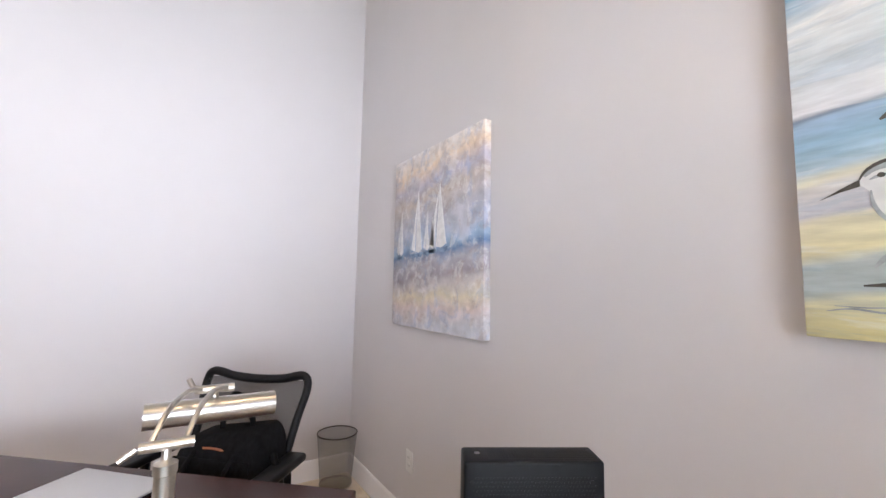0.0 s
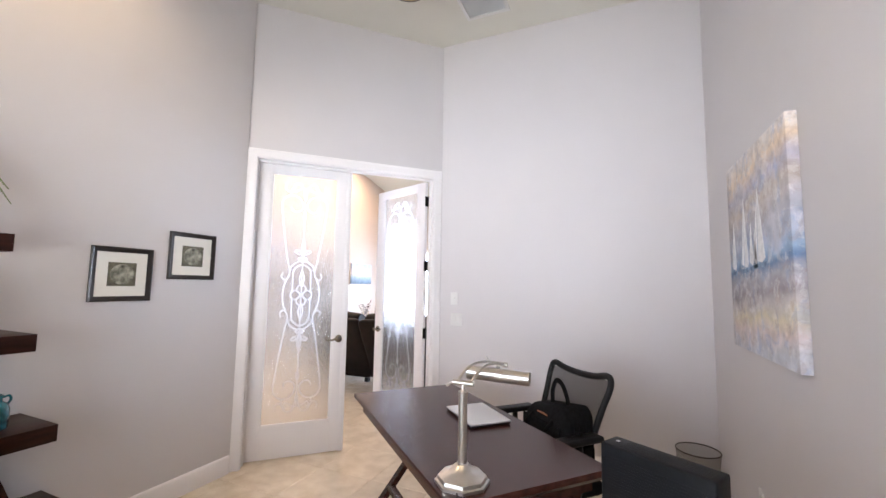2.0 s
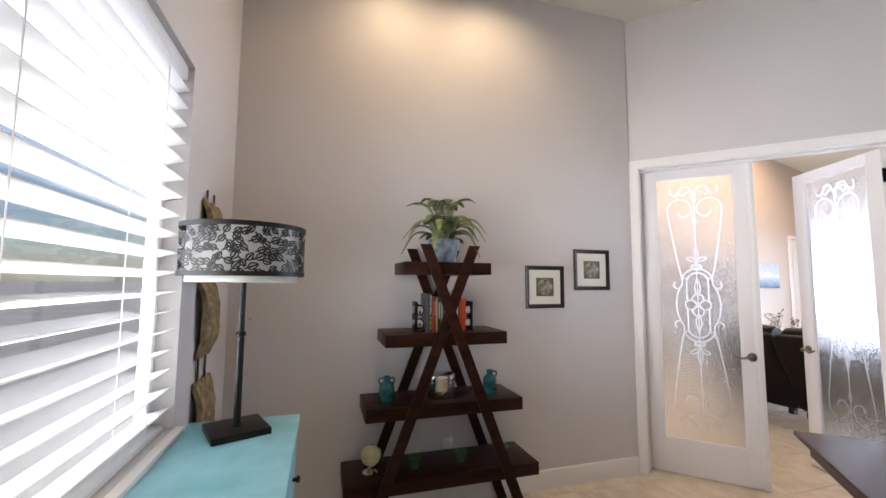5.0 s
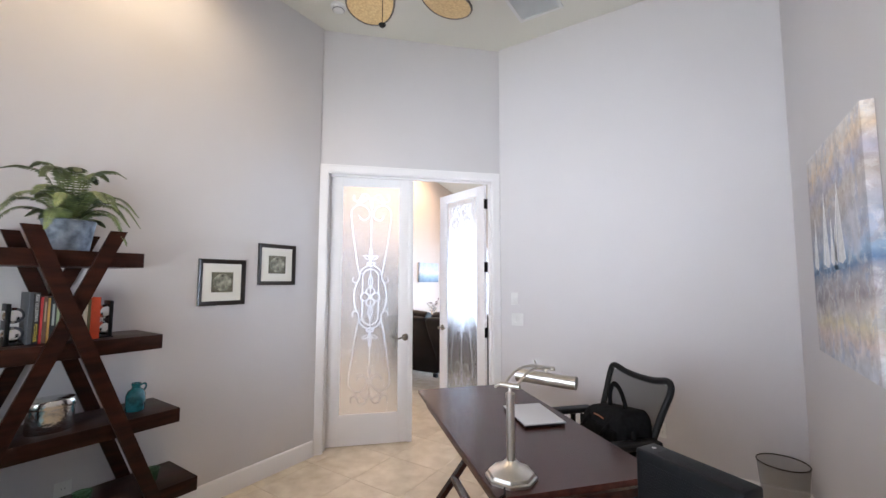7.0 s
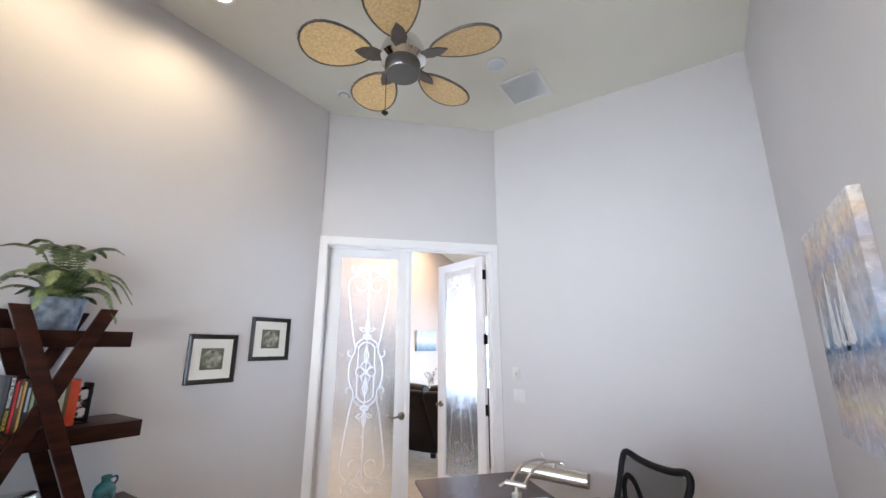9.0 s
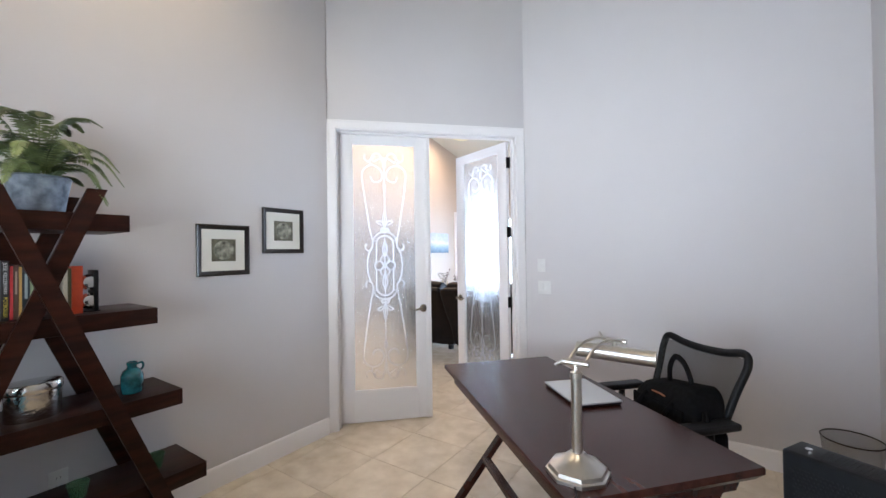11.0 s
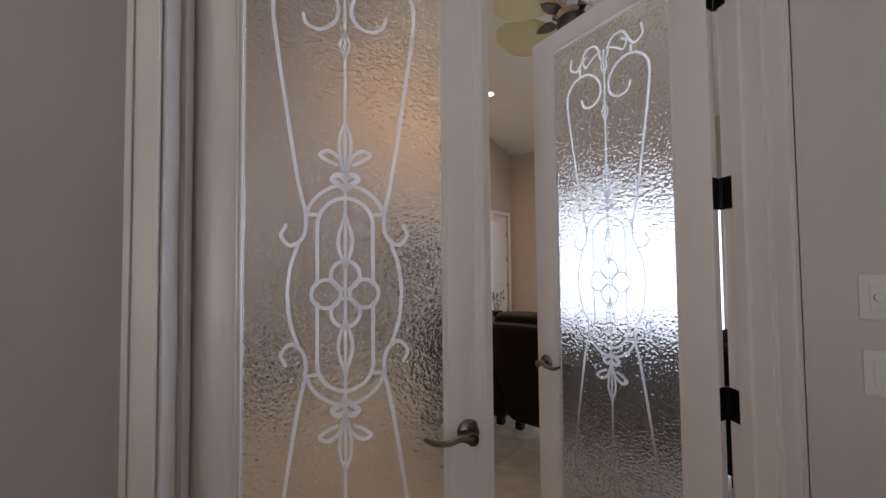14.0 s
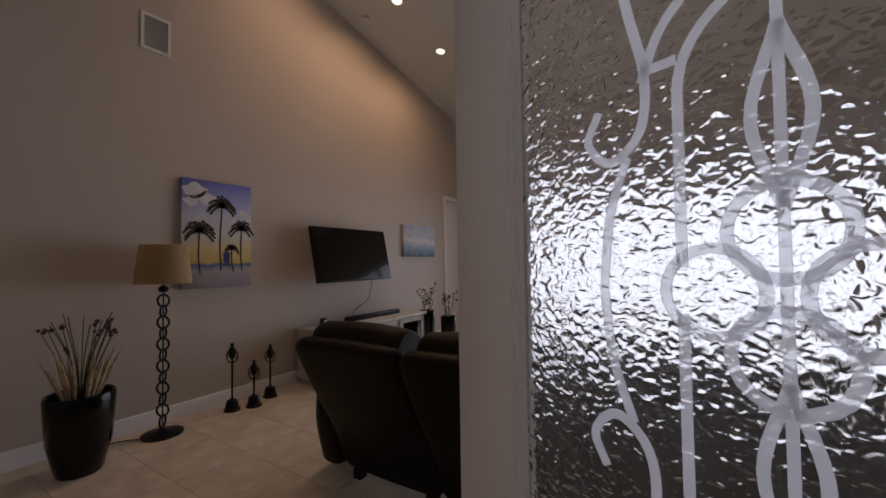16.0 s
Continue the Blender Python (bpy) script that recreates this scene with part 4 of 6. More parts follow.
stroke([(-0.355, -0.419), (-0.31, -0.421), (-0.26, -0.418)], 0.003, -0.0405, GREYP)
stroke([(-0.273, -0.062), (-0.255, -0.052), (-0.20, -0.035), (-0.12, -0.03)], 0.012, -0.0405, INK)

for ob in shore.children:
    if ob.name.startswith("painted"):
        ob.matrix_local = pose(0.022, 0, -0.026)

FRAMEW = mat("black brown frame wood", (0.010, 0.007, 0.006), 0.28, vary=0.3, scale=40, stretch=(1, 8, 1), coat=0.3)
MATBOARD = mat("ivory mat board", (0.70, 0.68, 0.62), 0.85, vary=0.02)
OLIVE = mat("aged olive print", (0.10, 0.09, 0.055), 0.6, vary=0.4, scale=40, second=(0.16, 0.15, 0.10))
GLOBEP = mat("aged globe print", (0.08, 0.072, 0.045), 0.6, vary=0.6, scale=30, second=(0.40, 0.39, 0.30), detail=9)


def map_print(y, z, label):
    ob = thing("framed_print", pose(WEST, y, z, 0, 0, 90), label, "picture", "framed map prints")
    s, w = 0.164, 0.030
    bm = bmesh.new()
    prof = [(0.0, -0.001), (0.0, -0.016), (0.006, -0.020), (w * 0.55, -0.014), (w * 0.9, -0.011), (w, -0.007), (w, -0.001)]
    rings = [[bm.verts.new((sx * (s - o), yy, sz * (s - 0.004 - o))) for sx, sz in ((-1, -1), (1, -1), (1, 1), (-1, 1))] for o, yy in prof]
    for a, b in zip(rings, rings[1:]):
        for k in range(4):
            bm.faces.new((a[k], a[(k + 1) % 4], b[(k + 1) % 4], b[k]))
    part("frame", bm, FRAMEW, ob)
    part("mat_board", boxes((-s + w, s - w, -0.0065, -0.001, -s + w + 0.004, s - w - 0.004)), MATBOARD, ob)
    part("print", boxes((-0.075, 0.075, -0.0078, -0.0066, -0.070, 0.070)), OLIVE, ob, "olive brown antique map print")
    part("hemisphere", paint_poly([(0.064 * math.cos(radians(a)), 0.061 * math.sin(radians(a))) for a in range(0, 360, 12)], -0.0079, 0.0008), GLOBEP, ob)
    return ob


map_print(1.037, 1.470, "black framed antique map print with wide ivory mat")
map_print(1.462, 1.607, "black framed antique map print hung slightly higher")


def wall_plate(name, m, label, category, gang=1, outlet=False):
    ob = thing(name, m, label, category)
    w = 0.035 + 0.023 * (gang - 1)
    part("cover", box(bmesh.new(), -w, w, -0.006, 0, -0.057, 0.057, bevel=0.0025), WHITEPL, ob)
    for g in range(gang):
        x = (g - (gang - 1) / 2) * 0.046
        if outlet:
            for z in (-0.02, 0.02):
                part("socket", lathe([(0, 0), (0.0165, 0), (0.0165, 0.0022), (0, 0.0022)], 18), WHITEPL, ob, m=pose(x, -0.006, z, 90, 0, 0))
                part("slot", boxes((x - 0.008, x - 0.006, -0.0087, -0.0081, z - 0.003, z + 0.006), (x + 0.006, x + 0.008, -0.0087, -0.0081, z - 0.003, z + 0.006)), BLACK, ob)
        else:
            part("rocker", box(bmesh.new(), x - 0.0165, x + 0.0165, -0.0095, -0.0055, -0.033, 0.033, bevel=0.002), WHITEPL, ob)
    return ob


p = wall_plate("dimmer_switch", pose(-0.36, NORTH, 1.315), "white single wall switch plate beside the door", "switch", 1)
part("knob", lathe([(0, 0), (0.011, 0), (0.009, 0.012), (0, 0.012)], 16), WHITEPL, p, m=pose(0, -0.0095, 0, 90, 0, 0))
wall_plate("light_switch", pose(-0.335, NORTH, 1.125), "white double rocker switch plate", "switch", 2)
wall_plate("wall_outlet", pose(WEST, 0.264, 0.38, 0, 0, 90), "white wall outlet behind the bookcase", "outlet", 1, True)
wall_plate("wall_outlet", pose(EAST, 2.149, 0.39, 0, 0, -90), "white wall outlet below the sailing canvas", "outlet", 1, True)
wall_plate("wall_outlet", pose(0.817, NORTH, 0.36), "white wall outlet behind the office chair", "outlet", 1, True)
solo("nail", tube([(0, 0, 0), (0.018, 0, 0.003)], 0.004, 8), BLACK, pose(WEST, -1.011, 1.266), "small dark nail stuck in the wall", "nail")


# ---- bookcase and what stands on it ----
case = thing("bookcase", pose(-1.485, 0.15, 0), "dark walnut bookcase with four thick shelves on crossed bars", "bookcase")
SHELVES = [(0.298, 0.60), (0.705, 0.49), (1.118, 0.385), (1.548, 0.278)]   # underside, half length
for z, hl in SHELVES:
    part("shelf", box(bmesh.new(), -0.185, 0.165, -hl, hl, z, z + 0.075, bevel=0.002), SHELFWOOD, case)
for k, x in enumerate((0.187, -0.195)):
    for s in (-1, 1):
        bm = bar(bmesh.new(), (x + 0.010 * s, s * 0.520, -0.03), (x + 0.010 * s, -s * 0.172, 1.76), 0.018, 0.062)
        bmesh.ops.bisect_plane(bm, geom=bm.verts[:] + bm.edges[:] + bm.faces[:], plane_co=(0, 0, 0), plane_no=(0, 0, -1), clear_outer=True)
        bmesh.ops.bisect_plane(bm, geom=bm.verts[:] + bm.edges[:] + bm.faces[:], plane_co=(0, 0, 1.727), plane_no=(0, 0, 1), clear_outer=True)
        bmesh.ops.holes_fill(bm, edges=bm.edges)
        part("cross_bar", bm, SHELFWOOD, case)
S1, S2, S3, S4 = 0.3735, 0.7805, 1.1935, 1.6235   # tops of the shelves

FROND = mat("fern leaf green", (0.028, 0.062, 0.025), 0.5, vary=0.5, scale=13, second=(0.21, 0.26, 0.09), rand=0.35)
STONE = mat("blue grey stone glaze", (0.13, 0.16, 0.21), 0.5, vary=0.5, scale=22, second=(0.34, 0.38, 0.44), bump=0.4, bscale=60)
fern = thing("potted_fern", pose(-1.50, 0.165, S4), "green fern in a blue grey stone pot on the bookcase", "plant")
part("pot", lathe([(0, 0), (0.078, 0), (0.083, 0.01), (0.103, 0.145), (0.108, 0.150), (0.104, 0.156), (0.094, 0.150), (0.090, 0.12), (0, 0.12)], 28), STONE, fern)
part("soil", lathe([(0, 0.128), (0.091, 0.124)], 20), mat("dark soil", (0.03, 0.02, 0.014), 0.95, vary=0.5, scale=60), fern)
rng = random.Random(4)
for k in range(30):
    az = 2.399 * k + rng.uniform(-0.25, 0.25)
    if k < 8:
        rise, reach, drop = rng.uniform(0.24, 0.33), rng.uniform(0.13, 0.26), rng.uniform(0.02, 0.08)
    elif k < 23:
        rise, reach, drop = rng.uniform(0.09, 0.17), rng.uniform(0.25, 0.37), rng.uniform(0.06, 0.14)
    else:
        rise, reach, drop = rng.uniform(0.02, 0.07), rng.uniform(0.20, 0.32), rng.uniform(0.12, 0.22)
    dx, dy = math.cos(az), math.sin(az)
    if dx < -0.25:
        reach = min(reach, 0.17)
        drop = 0.03
    pts = smooth_line([(dx * 0.02, dy * 0.02, 0.125), (dx * reach * 0.35, dy * reach * 0.35, 0.15 + rise * 0.85), (dx * reach * 0.72, dy * reach * 0.72, 0.16 + rise - drop * 0.2), (dx * reach, dy * reach, 0.15 + rise - drop)], 8)
    bm = tube(pts, 0.002, 5)
    nn = len(pts)
    side = Vector((-dy, dx, 0))
    for i in range(4, nn):
        f = i / (nn - 1)
        ln = 0.042 * math.sin(math.pi * min(1, 0.16 + 0.80 * f)) + 0.004
        d = (pts[i] - pts[i - 1]).normalized()
        for q in (0, 0.5):
            base = pts[i - 1].lerp(pts[i], q)
            for s in (-1, 1):
                tip = base + side * s * ln + d * ln * rng.uniform(0.25, 0.5) + Vector((0, 0, -0.25 * ln))
                w = d * 0.0040
                mid2 = base.lerp(tip, 0.45) + Vector((0, 0, 0.0025))
                v = [bm.verts.new(base - w * 0.6), bm.verts.new(mid2 - w), bm.verts.new(tip), bm.verts.new(mid2 + w), bm.verts.new(base + w * 0.6)]
                bm.faces.new(v)
    part("frond", bm, FROND, fern)

# books between chrome bookends
bookend = thing("bookend", pose(-1.47, -0.012, S3), "polished chrome and black bookend with round bulges", "bookend", "pair of bookends")
part("plate", box(bmesh.new(), -0.045, 0.045, -0.026, -0.010, 0, 0.185, bevel=0.003), BLACK, bookend)
for z in (0.048, 0.132):
    part("bulge", lathe([(0, -0.040), (0.024, -0.038), (0.036, -0.026), (0.036, 0.026), (0.024, 0.038), (0, 0.040)], 22), CHROME, bookend, "polished chrome drum", pose(0, 0.002, z, 0, 90, 0))
part("foot", boxes((-0.048, 0.048, -0.03, 0.036, 0, 0.006)), BLACK, bookend)
copy_thing(bookend, pose(-1.47, 0.318, S3, 0, 0, 180))


def book(y, w, h, color, label, title=(), dpt=0.15):
    ob = thing("book", pose(-1.405, y, S3), label, "book", "books on the bookcase")
    cover = mat("book cover", color, 0.45, vary=0.08, scale=40)
    part("cover", boxes((-dpt, 0.0, 0, 0.0022, 0, h), (-dpt, 0.0, w - 0.0022, w, 0, h), (-0.0005, 0.0025, 0, w, 0, h), bevel=0.0004), cover, ob)
    part("pages", boxes((-dpt + 0.004, -0.0012, 0.0026, w - 0.0026, 0.003, h - 0.003)), PAPER, ob)
    for text, z, size, col in title:
        if text:
            cu = bpy.data.curves.new("spine_text", "FONT")
            cu.body, cu.size, cu.extrude, cu.align_x, cu.align_y = text, size, 0.0003, "LEFT", "CENTER"
            cu.materials.append(mat("spine ink", col, 0.5, vary=0.02))
            t = new("spine_text", cu)
            t.parent = ob
            t.matrix_local = Matrix(((0, 0, 1, 0.0032), (0, 1, 0, w / 2), (-1, 0, 0, z), (0, 0, 0, 1))) @ Matrix(((1, 0, 0, 0), (0, 1, 0, 0), (0, 0, 1, 0), (0, 0, 0, 1)))
        else:
            part("spine_bar", boxes((0.0026, 0.0034, w * 0.3, w * 0.7, z - size, z)), mat("spine ink", col, 0.5, vary=0.02), ob)


WH, YE, RE = (0.7, 0.7, 0.68), (0.62, 0.48, 0.05), (0.45, 0.03, 0.02)
book(0.028, 0.014, 0.235, (0.055, 0.06, 0.07), "plain grey hardback book")
book(0.043, 0.021, 0.233, (0.012, 0.012, 0.014), "black hardback book with white and yellow spine lettering", (("JESSE KELLERMAN", 0.226, 0.0155, WH), ("POTBOILER", 0.092, 0.0155, YE)))
book(0.066, 0.009, 0.212, (0.40, 0.025, 0.03), "thin bright red book")
book(0.076, 0.014, 0.215, (0.09, 0.045, 0.03), "brown book with pale spine marks", (("", 0.19, 0.09, (0.35, 0.25, 0.18)),))
book(0.091, 0.008, 0.208, (0.50, 0.30, 0.08), "thin ochre yellow book")
book(0.100, 0.021, 0.213, (0.018, 0.024, 0.03), "dark blue black book with pale spine marks", (("", 0.18, 0.10, (0.3, 0.35, 0.35)),))
book(0.122, 0.010, 0.206, (0.30, 0.36, 0.22), "thin pale green book")
book(0.133, 0.024, 0.205, (0.012, 0.014, 0.018), "black book with grey spine marks", (("", 0.17, 0.12, (0.3, 0.3, 0.3)),))
book(0.158, 0.020, 0.198, (0.05, 0.03, 0.025), "plain dark brown book")
book(0.222, 0.012, 0.190, (0.55, 0.50, 0.38), "narrow cream coloured book")
book(0.236, 0.010, 0.196, (0.10, 0.09, 0.04), "narrow dark olive book")
book(0.248, 0.036, 0.205, (0.55, 0.06, 0.015), "thick orange red hardback book")


def jug(m, label):
    ob = thing("ceramic_jug", m, label, "jug", "teal jugs")
    part("body", lathe([(0, 0), (0.040, 0), (0.044, 0.006), (0.046, 0.05), (0.045, 0.085), (0.036, 0.107), (0.021, 0.118), (0.019, 0.128), (0.022, 0.136), (0.022, 0.146), (0.017, 0.147), (0.015, 0.12), (0, 0.118)], 26), TEALGLAZE, ob)
    for s in (1, -1) if "two" in label else (1,):
        part("handle", tube(smooth_line([(0, s * 0.020, 0.132), (0, s * 0.040, 0.136), (0, s * 0.047, 0.120), (0, s * 0.038, 0.100)], 6), 0.005, 8), TEALGLAZE, ob)
    return ob


jug(pose(-1.47, -0.20, S2), "teal glazed ceramic jug with two small handles")
jug(pose(-1.47, 0.48, S2), "teal glazed ceramic jug with one small handle")
tin = thing("lidded_tin", pose(-1.46, 0.14, S2), "oval polished steel tin with a lid", "tin")
bm = lathe([(0, 0), (0.066, 0), (0.068, 0.004), (0.068, 0.112), (0, 0.112)], 36)
part("body", bm, STEEL, tin, m=Matrix.Diagonal((1.0, 1.28, 1, 1)))
part("lid", lathe([(0.070, 0.108), (0.0715, 0.112), (0.0715, 0.140), (0.067, 0.146), (0.03, 0.150), (0, 0.151)], 36), STEEL, tin, m=Matrix.Diagonal((1.0, 1.28, 1, 1)))
globe = thing("desk_globe", pose(-1.47, -0.29, S1), "small cream globe on a chrome stand", "globe")
part("base", lathe([(0, 0), (0.046, 0), (0.046, 0.006), (0.030, 0.018), (0.012, 0.026), (0.008, 0.040)], 24), CHROME, globe)
part("ball", lathe([(0.056 * math.cos(radians(a)), 0.098 + 0.056 * math.sin(radians(a))) for a in range(-90, 91, 10)], 28), mat("cream globe print", (0.52, 0.46, 0.20), 0.35, vary=0.3, scale=14, second=(0.62, 0.57, 0.33)), globe)
part("meridian", tube([(0, 0.063 * math.cos(radians(a)), 0.098 + 0.063 * math.sin(radians(a))) for a in range(-90, 91, 12)], 0.003, 6), CHROME, globe)
GREENGLASS = bpy.data.materials.new("green pressed glass")
GREENGLASS.use_nodes = True
qb = GREENGLASS.node_tree.nodes["Principled BSDF"]
qb.inputs["Base Color"].default_value, qb.inputs["Transmission Weight"].default_value, qb.inputs["Roughness"].default_value = (0.35, 0.62, 0.40, 1), 0.85, 0.12
cup = thing("glass_votive", pose(-1.47, -0.02, S1), "green ribbed glass candle cup", "candle cup", "green glass cups")
bm = lathe([(0, 0), (0.026, 0), (0.028, 0.004), (0.038, 0.060), (0.040, 0.066), (0.036, 0.066), (0.025, 0.010), (0, 0.010)], 30)
for v in bm.verts:
    a = math.atan2(v.co.y, v.co.x)
    v.co.x *= 1 + 0.03 * math.cos(10 * a)
    v.co.y *= 1 + 0.03 * math.cos(10 * a)
part("cup", bm, GREENGLASS, cup)
part("rim", tube([(0.039 * math.cos(radians(a)), 0.039 * math.sin(radians(a)), 0.066) for a in range(0, 360, 15)], 0.002, 6, closed=True), GREENGLASS, cup)
copy_thing(cup, pose(-1.47, 0.28, S1))
copy_thing(cup, pose(-1.47, 0.575, S1))

# ---- ceiling: fan, vent, detector, cans ----
RATTAN = mat("honey woven rattan blade", (0.50, 0.33, 0.14), 0.6, vary=0.18, scale=70, bump=0.4, bscale=140, second=(0.60, 0.42, 0.20))
BLADEIRON = mat("dark brown blade iron", (0.09, 0.075, 0.065), 0.4, 0.4, vary=0.2, scale=30)


def ceiling_fan(m, drop, radius, turn, label, chain=True, woven=RATTAN, rim=BLADEIRON, broad=0.235):
    """Hub at the origin, the ceiling drop metres above it."""
    fan = thing("ceiling_fan", m, label, "fan")
    part("canopy", lathe([(0, drop), (0.07, drop), (0.07, drop - 0.02), (0.045, drop - 0.07), (0.018, drop - 0.09)], 24), NICKEL, fan)
    part("downrod", tube([(0, 0, 0.15), (0, 0, drop - 0.06)], 0.013, 12), NICKEL, fan)
    part("motor_housing", lathe([(0.016, 0.19), (0.04, 0.18), (0.095, 0.15), (0.115, 0.11), (0.115, 0.085), (0.125, 0.075), (0.125, 0.045), (0.10, 0.03), (0.085, 0.02)], 32), CHROME, fan)
    part("switch_cap", lathe([(0.092, 0.03), (0.095, 0.02), (0.095, -0.035), (0.088, -0.045), (0, -0.05)], 32), mat("brushed dark nickel", (0.16, 0.155, 0.15), 0.42, 1.0, vary=0.1), fan)
    for k in range(5):
        mm = pose(0, 0, 0.055, 0, 0, turn + 72 * k) @ pose(0, 0, 0, 11, 0, 0)
        n = 26
        top, bot = [], []
        bm = bmesh.new()
        r0 = radius * 0.30
        ring = []
        for i in range(n):
            a = 2 * math.pi * i / n
            cx = (r0 + radius) / 2 + (radius - r0) / 2 * math.cos(a)
            w = radius * broad * math.sin(a) * (1.0 + 0.25 * math.cos(a))
            ring.append((cx, w))
        part("blade", prism(ring, -0.004, 0.004), woven, fan, m=mm)
        part("blade_rim", tube([(x, y, 0) for x, y in ring], 0.007, 6, closed=True), rim, fan, m=mm)
        leaf = [(0.09, -0.02), (0.09, 0.02), (radius * 0.3, 0.042), (radius * 0.40, 0.03), (radius * 0.48, 0.0), (radius * 0.40, -0.03), (radius * 0.3, -0.042)]
        part("blade_iron", prism(leaf, -0.013, -0.005), BLADEIRON, fan, m=mm)
    if chain:
        part("pull_chain", tube([(-0.06, -0.06, 0.0), (-0.06, -0.06, -0.275)], 0.0016, 6), BLACK, fan)
        part("pull_knob", lathe([(0, 0), (0.008, 0), (0.018, 0.010), (0.018, 0.014), (0.006, 0.022), (0, 0.024)], 14, at=(-0.06, -0.06, -0.295)), BRONZE, fan)
    return fan


ceiling_fan(pose(-0.05, 0.972, 3.0), TOP - 3.0, 0.53, 13, "nickel ceiling fan with five honey rattan leaf blades")
vent = thing("ceiling_vent", pose(0.049, 2.563, TOP), "white square ceiling return air grille", "vent")
part("frame", boxes((-0.19, 0.19, -0.20, -0.172, -0.012, 0), (-0.19, 0.19, 0.172, 0.20, -0.012, 0), (-0.19, -0.162, -0.172, 0.172, -0.012, 0), (0.162, 0.19, -0.172, 0.172, -0.012, 0)), WHITEPL, vent)
part("backing", boxes((-0.162, 0.162, -0.172, 0.172, -0.003, 0)), mat("pale duct filter", (0.66, 0.68, 0.70), 0.8), vent)
for k in range(22):
    part("slat", boxes((-0.162, 0.162, -0.0055, 0.0055, -0.0008, 0.0008)), WHITEPL, vent, m=pose(0, -0.163 + k * 0.0155, -0.007, 35, 0, 0))
det = thing("smoke_detector", pose(-1.352, 1.726, TOP), "round white smoke detector on the ceiling", "detector")
part("body", lathe([(0, -0.045), (0.035, -0.043), (0.052, -0.032), (0.056, -0.012), (0.066, -0.010), (0.066, 0)], 30), WHITEPL, det)
part("grille", lathe([(0.044, -0.0395), (0.050, -0.0345)], 30), mat("grey grille", (0.2, 0.2, 0.2), 0.7), det)
BULB = glowing("warm bulb face", (1.0, 0.86, 0.66), 14.0)
OFFBULB = mat("frosted lens", (0.55, 0.62, 0.66), 0.3, vary=0.02)


def can_light(m, bulb, label):
    ob = thing("recessed_light", m, label, "light", "recessed ceiling lights")
    part("trim_ring", lathe([(0.060, -0.001), (0.064, -0.008), (0.082, -0.007), (0.088, 0.0)], 32), WHITEPL, ob)
    part("lens", lathe([(0, -0.003), (0.061, -0.002)], 28), bulb, ob, "glowing lens")


can_light(pose(-0.035, 2.142, TOP), OFFBULB, "small recessed ceiling light, switched off")
for cx, cy in OFFICE_CANS:
    can_light(pose(cx, cy, TOP), BULB, "small white recessed ceiling light, lit")
SLOPE = math.degrees(math.atan(-0.20))
for cx, cy in LIVING_CANS:
    can_light(pose(cx, cy, vault(cy), SLOPE, 0, 0), BULB, "small recessed light in the sloping ceiling, lit")

# ---- window corner: dresser, lamp, wall hanging ----
dresser = thing("dresser", pose(-0.50, -0.90, 0), "weathered teal painted dresser under the window", "dresser")
part("top", box(bmesh.new(), -0.47, 0.47, -0.222, 0.225, 0.872, 0.90, bevel=0.006), TEALPAINT, dresser)
part("body", boxes((-0.44, 0.44, -0.205, 0.20, 0.08, 0.872)), TEALPAINT, dresser)
for r in range(3):
    d = part("drawer", box(bmesh.new(), -0.42, 0.42, 0.20, 0.216, 0.11 + 0.25 * r, 0.34 + 0.25 * r, bevel=0.004), TEALPAINT, dresser)
    for x in (-0.22, 0.22):
        part("knob", lathe([(0, 0), (0.008, 0), (0.008, 0.012), (0.016, 0.020), (0.010, 0.028), (0, 0.029)], 14), BRONZE, d, m=pose(x, 0.216, 0.225 + 0.25 * r, -90, 0, 0))
for x in (-0.41, 0.41):
    for y in (-0.18, 0.18):
        part("foot", lathe([(0, 0), (0.022, 0), (0.032, 0.05), (0.032, 0.08), (0, 0.08)], 14, at=(x, y, 0)), TEALPAINT, dresser)

tl = thing("table_lamp", pose(-0.80, -0.905, 0.90), "black table lamp with a leaf cut drum shade", "lamp")
LBLACK = mat("black painted lamp metal", (0.006, 0.006, 0.0065), 0.42, 0.0, vary=0.2, scale=40, spec=0.25)
part("base", box(bmesh.new(), -0.105, 0.105, -0.105, 0.105, 0, 0.026, bevel=0.003), LBLACK, tl, m=pose(0, 0, 0, 0, 0, 22))
part("pole", lathe([(0.019, 0.026), (0.019, 0.035), (0.014, 0.04), (0.014, 0.375), (0.019, 0.378), (0.019, 0.392), (0.012, 0.396), (0.012, 0.765)], 18), LBLACK, tl)
SHADEW = translucent("white lamp linen", (0.55, 0.55, 0.53), 0.12, 0.8)
part("inner_shade", lathe([(0.208, 0.593), (0.208, 0.805)], 48), SHADEW, tl, "white linen inner shade")
part("diffuser", lathe([(0, 0.595), (0.206, 0.595)], 40), SHADEW, tl)
SR = 0.232
for z in (0.617, 0.801):
    part("shade_rim", lathe([(SR - 0.003, z), (SR + 0.003, z), (SR + 0.003, z + 0.018), (SR - 0.003, z + 0.018), (SR - 0.003, z)], 60), LBLACK, tl)
rng = random.Random(11)
bm = bmesh.new()


def on_drum(a, z, r):
    return (r * math.cos(a), r * math.sin(a), z)


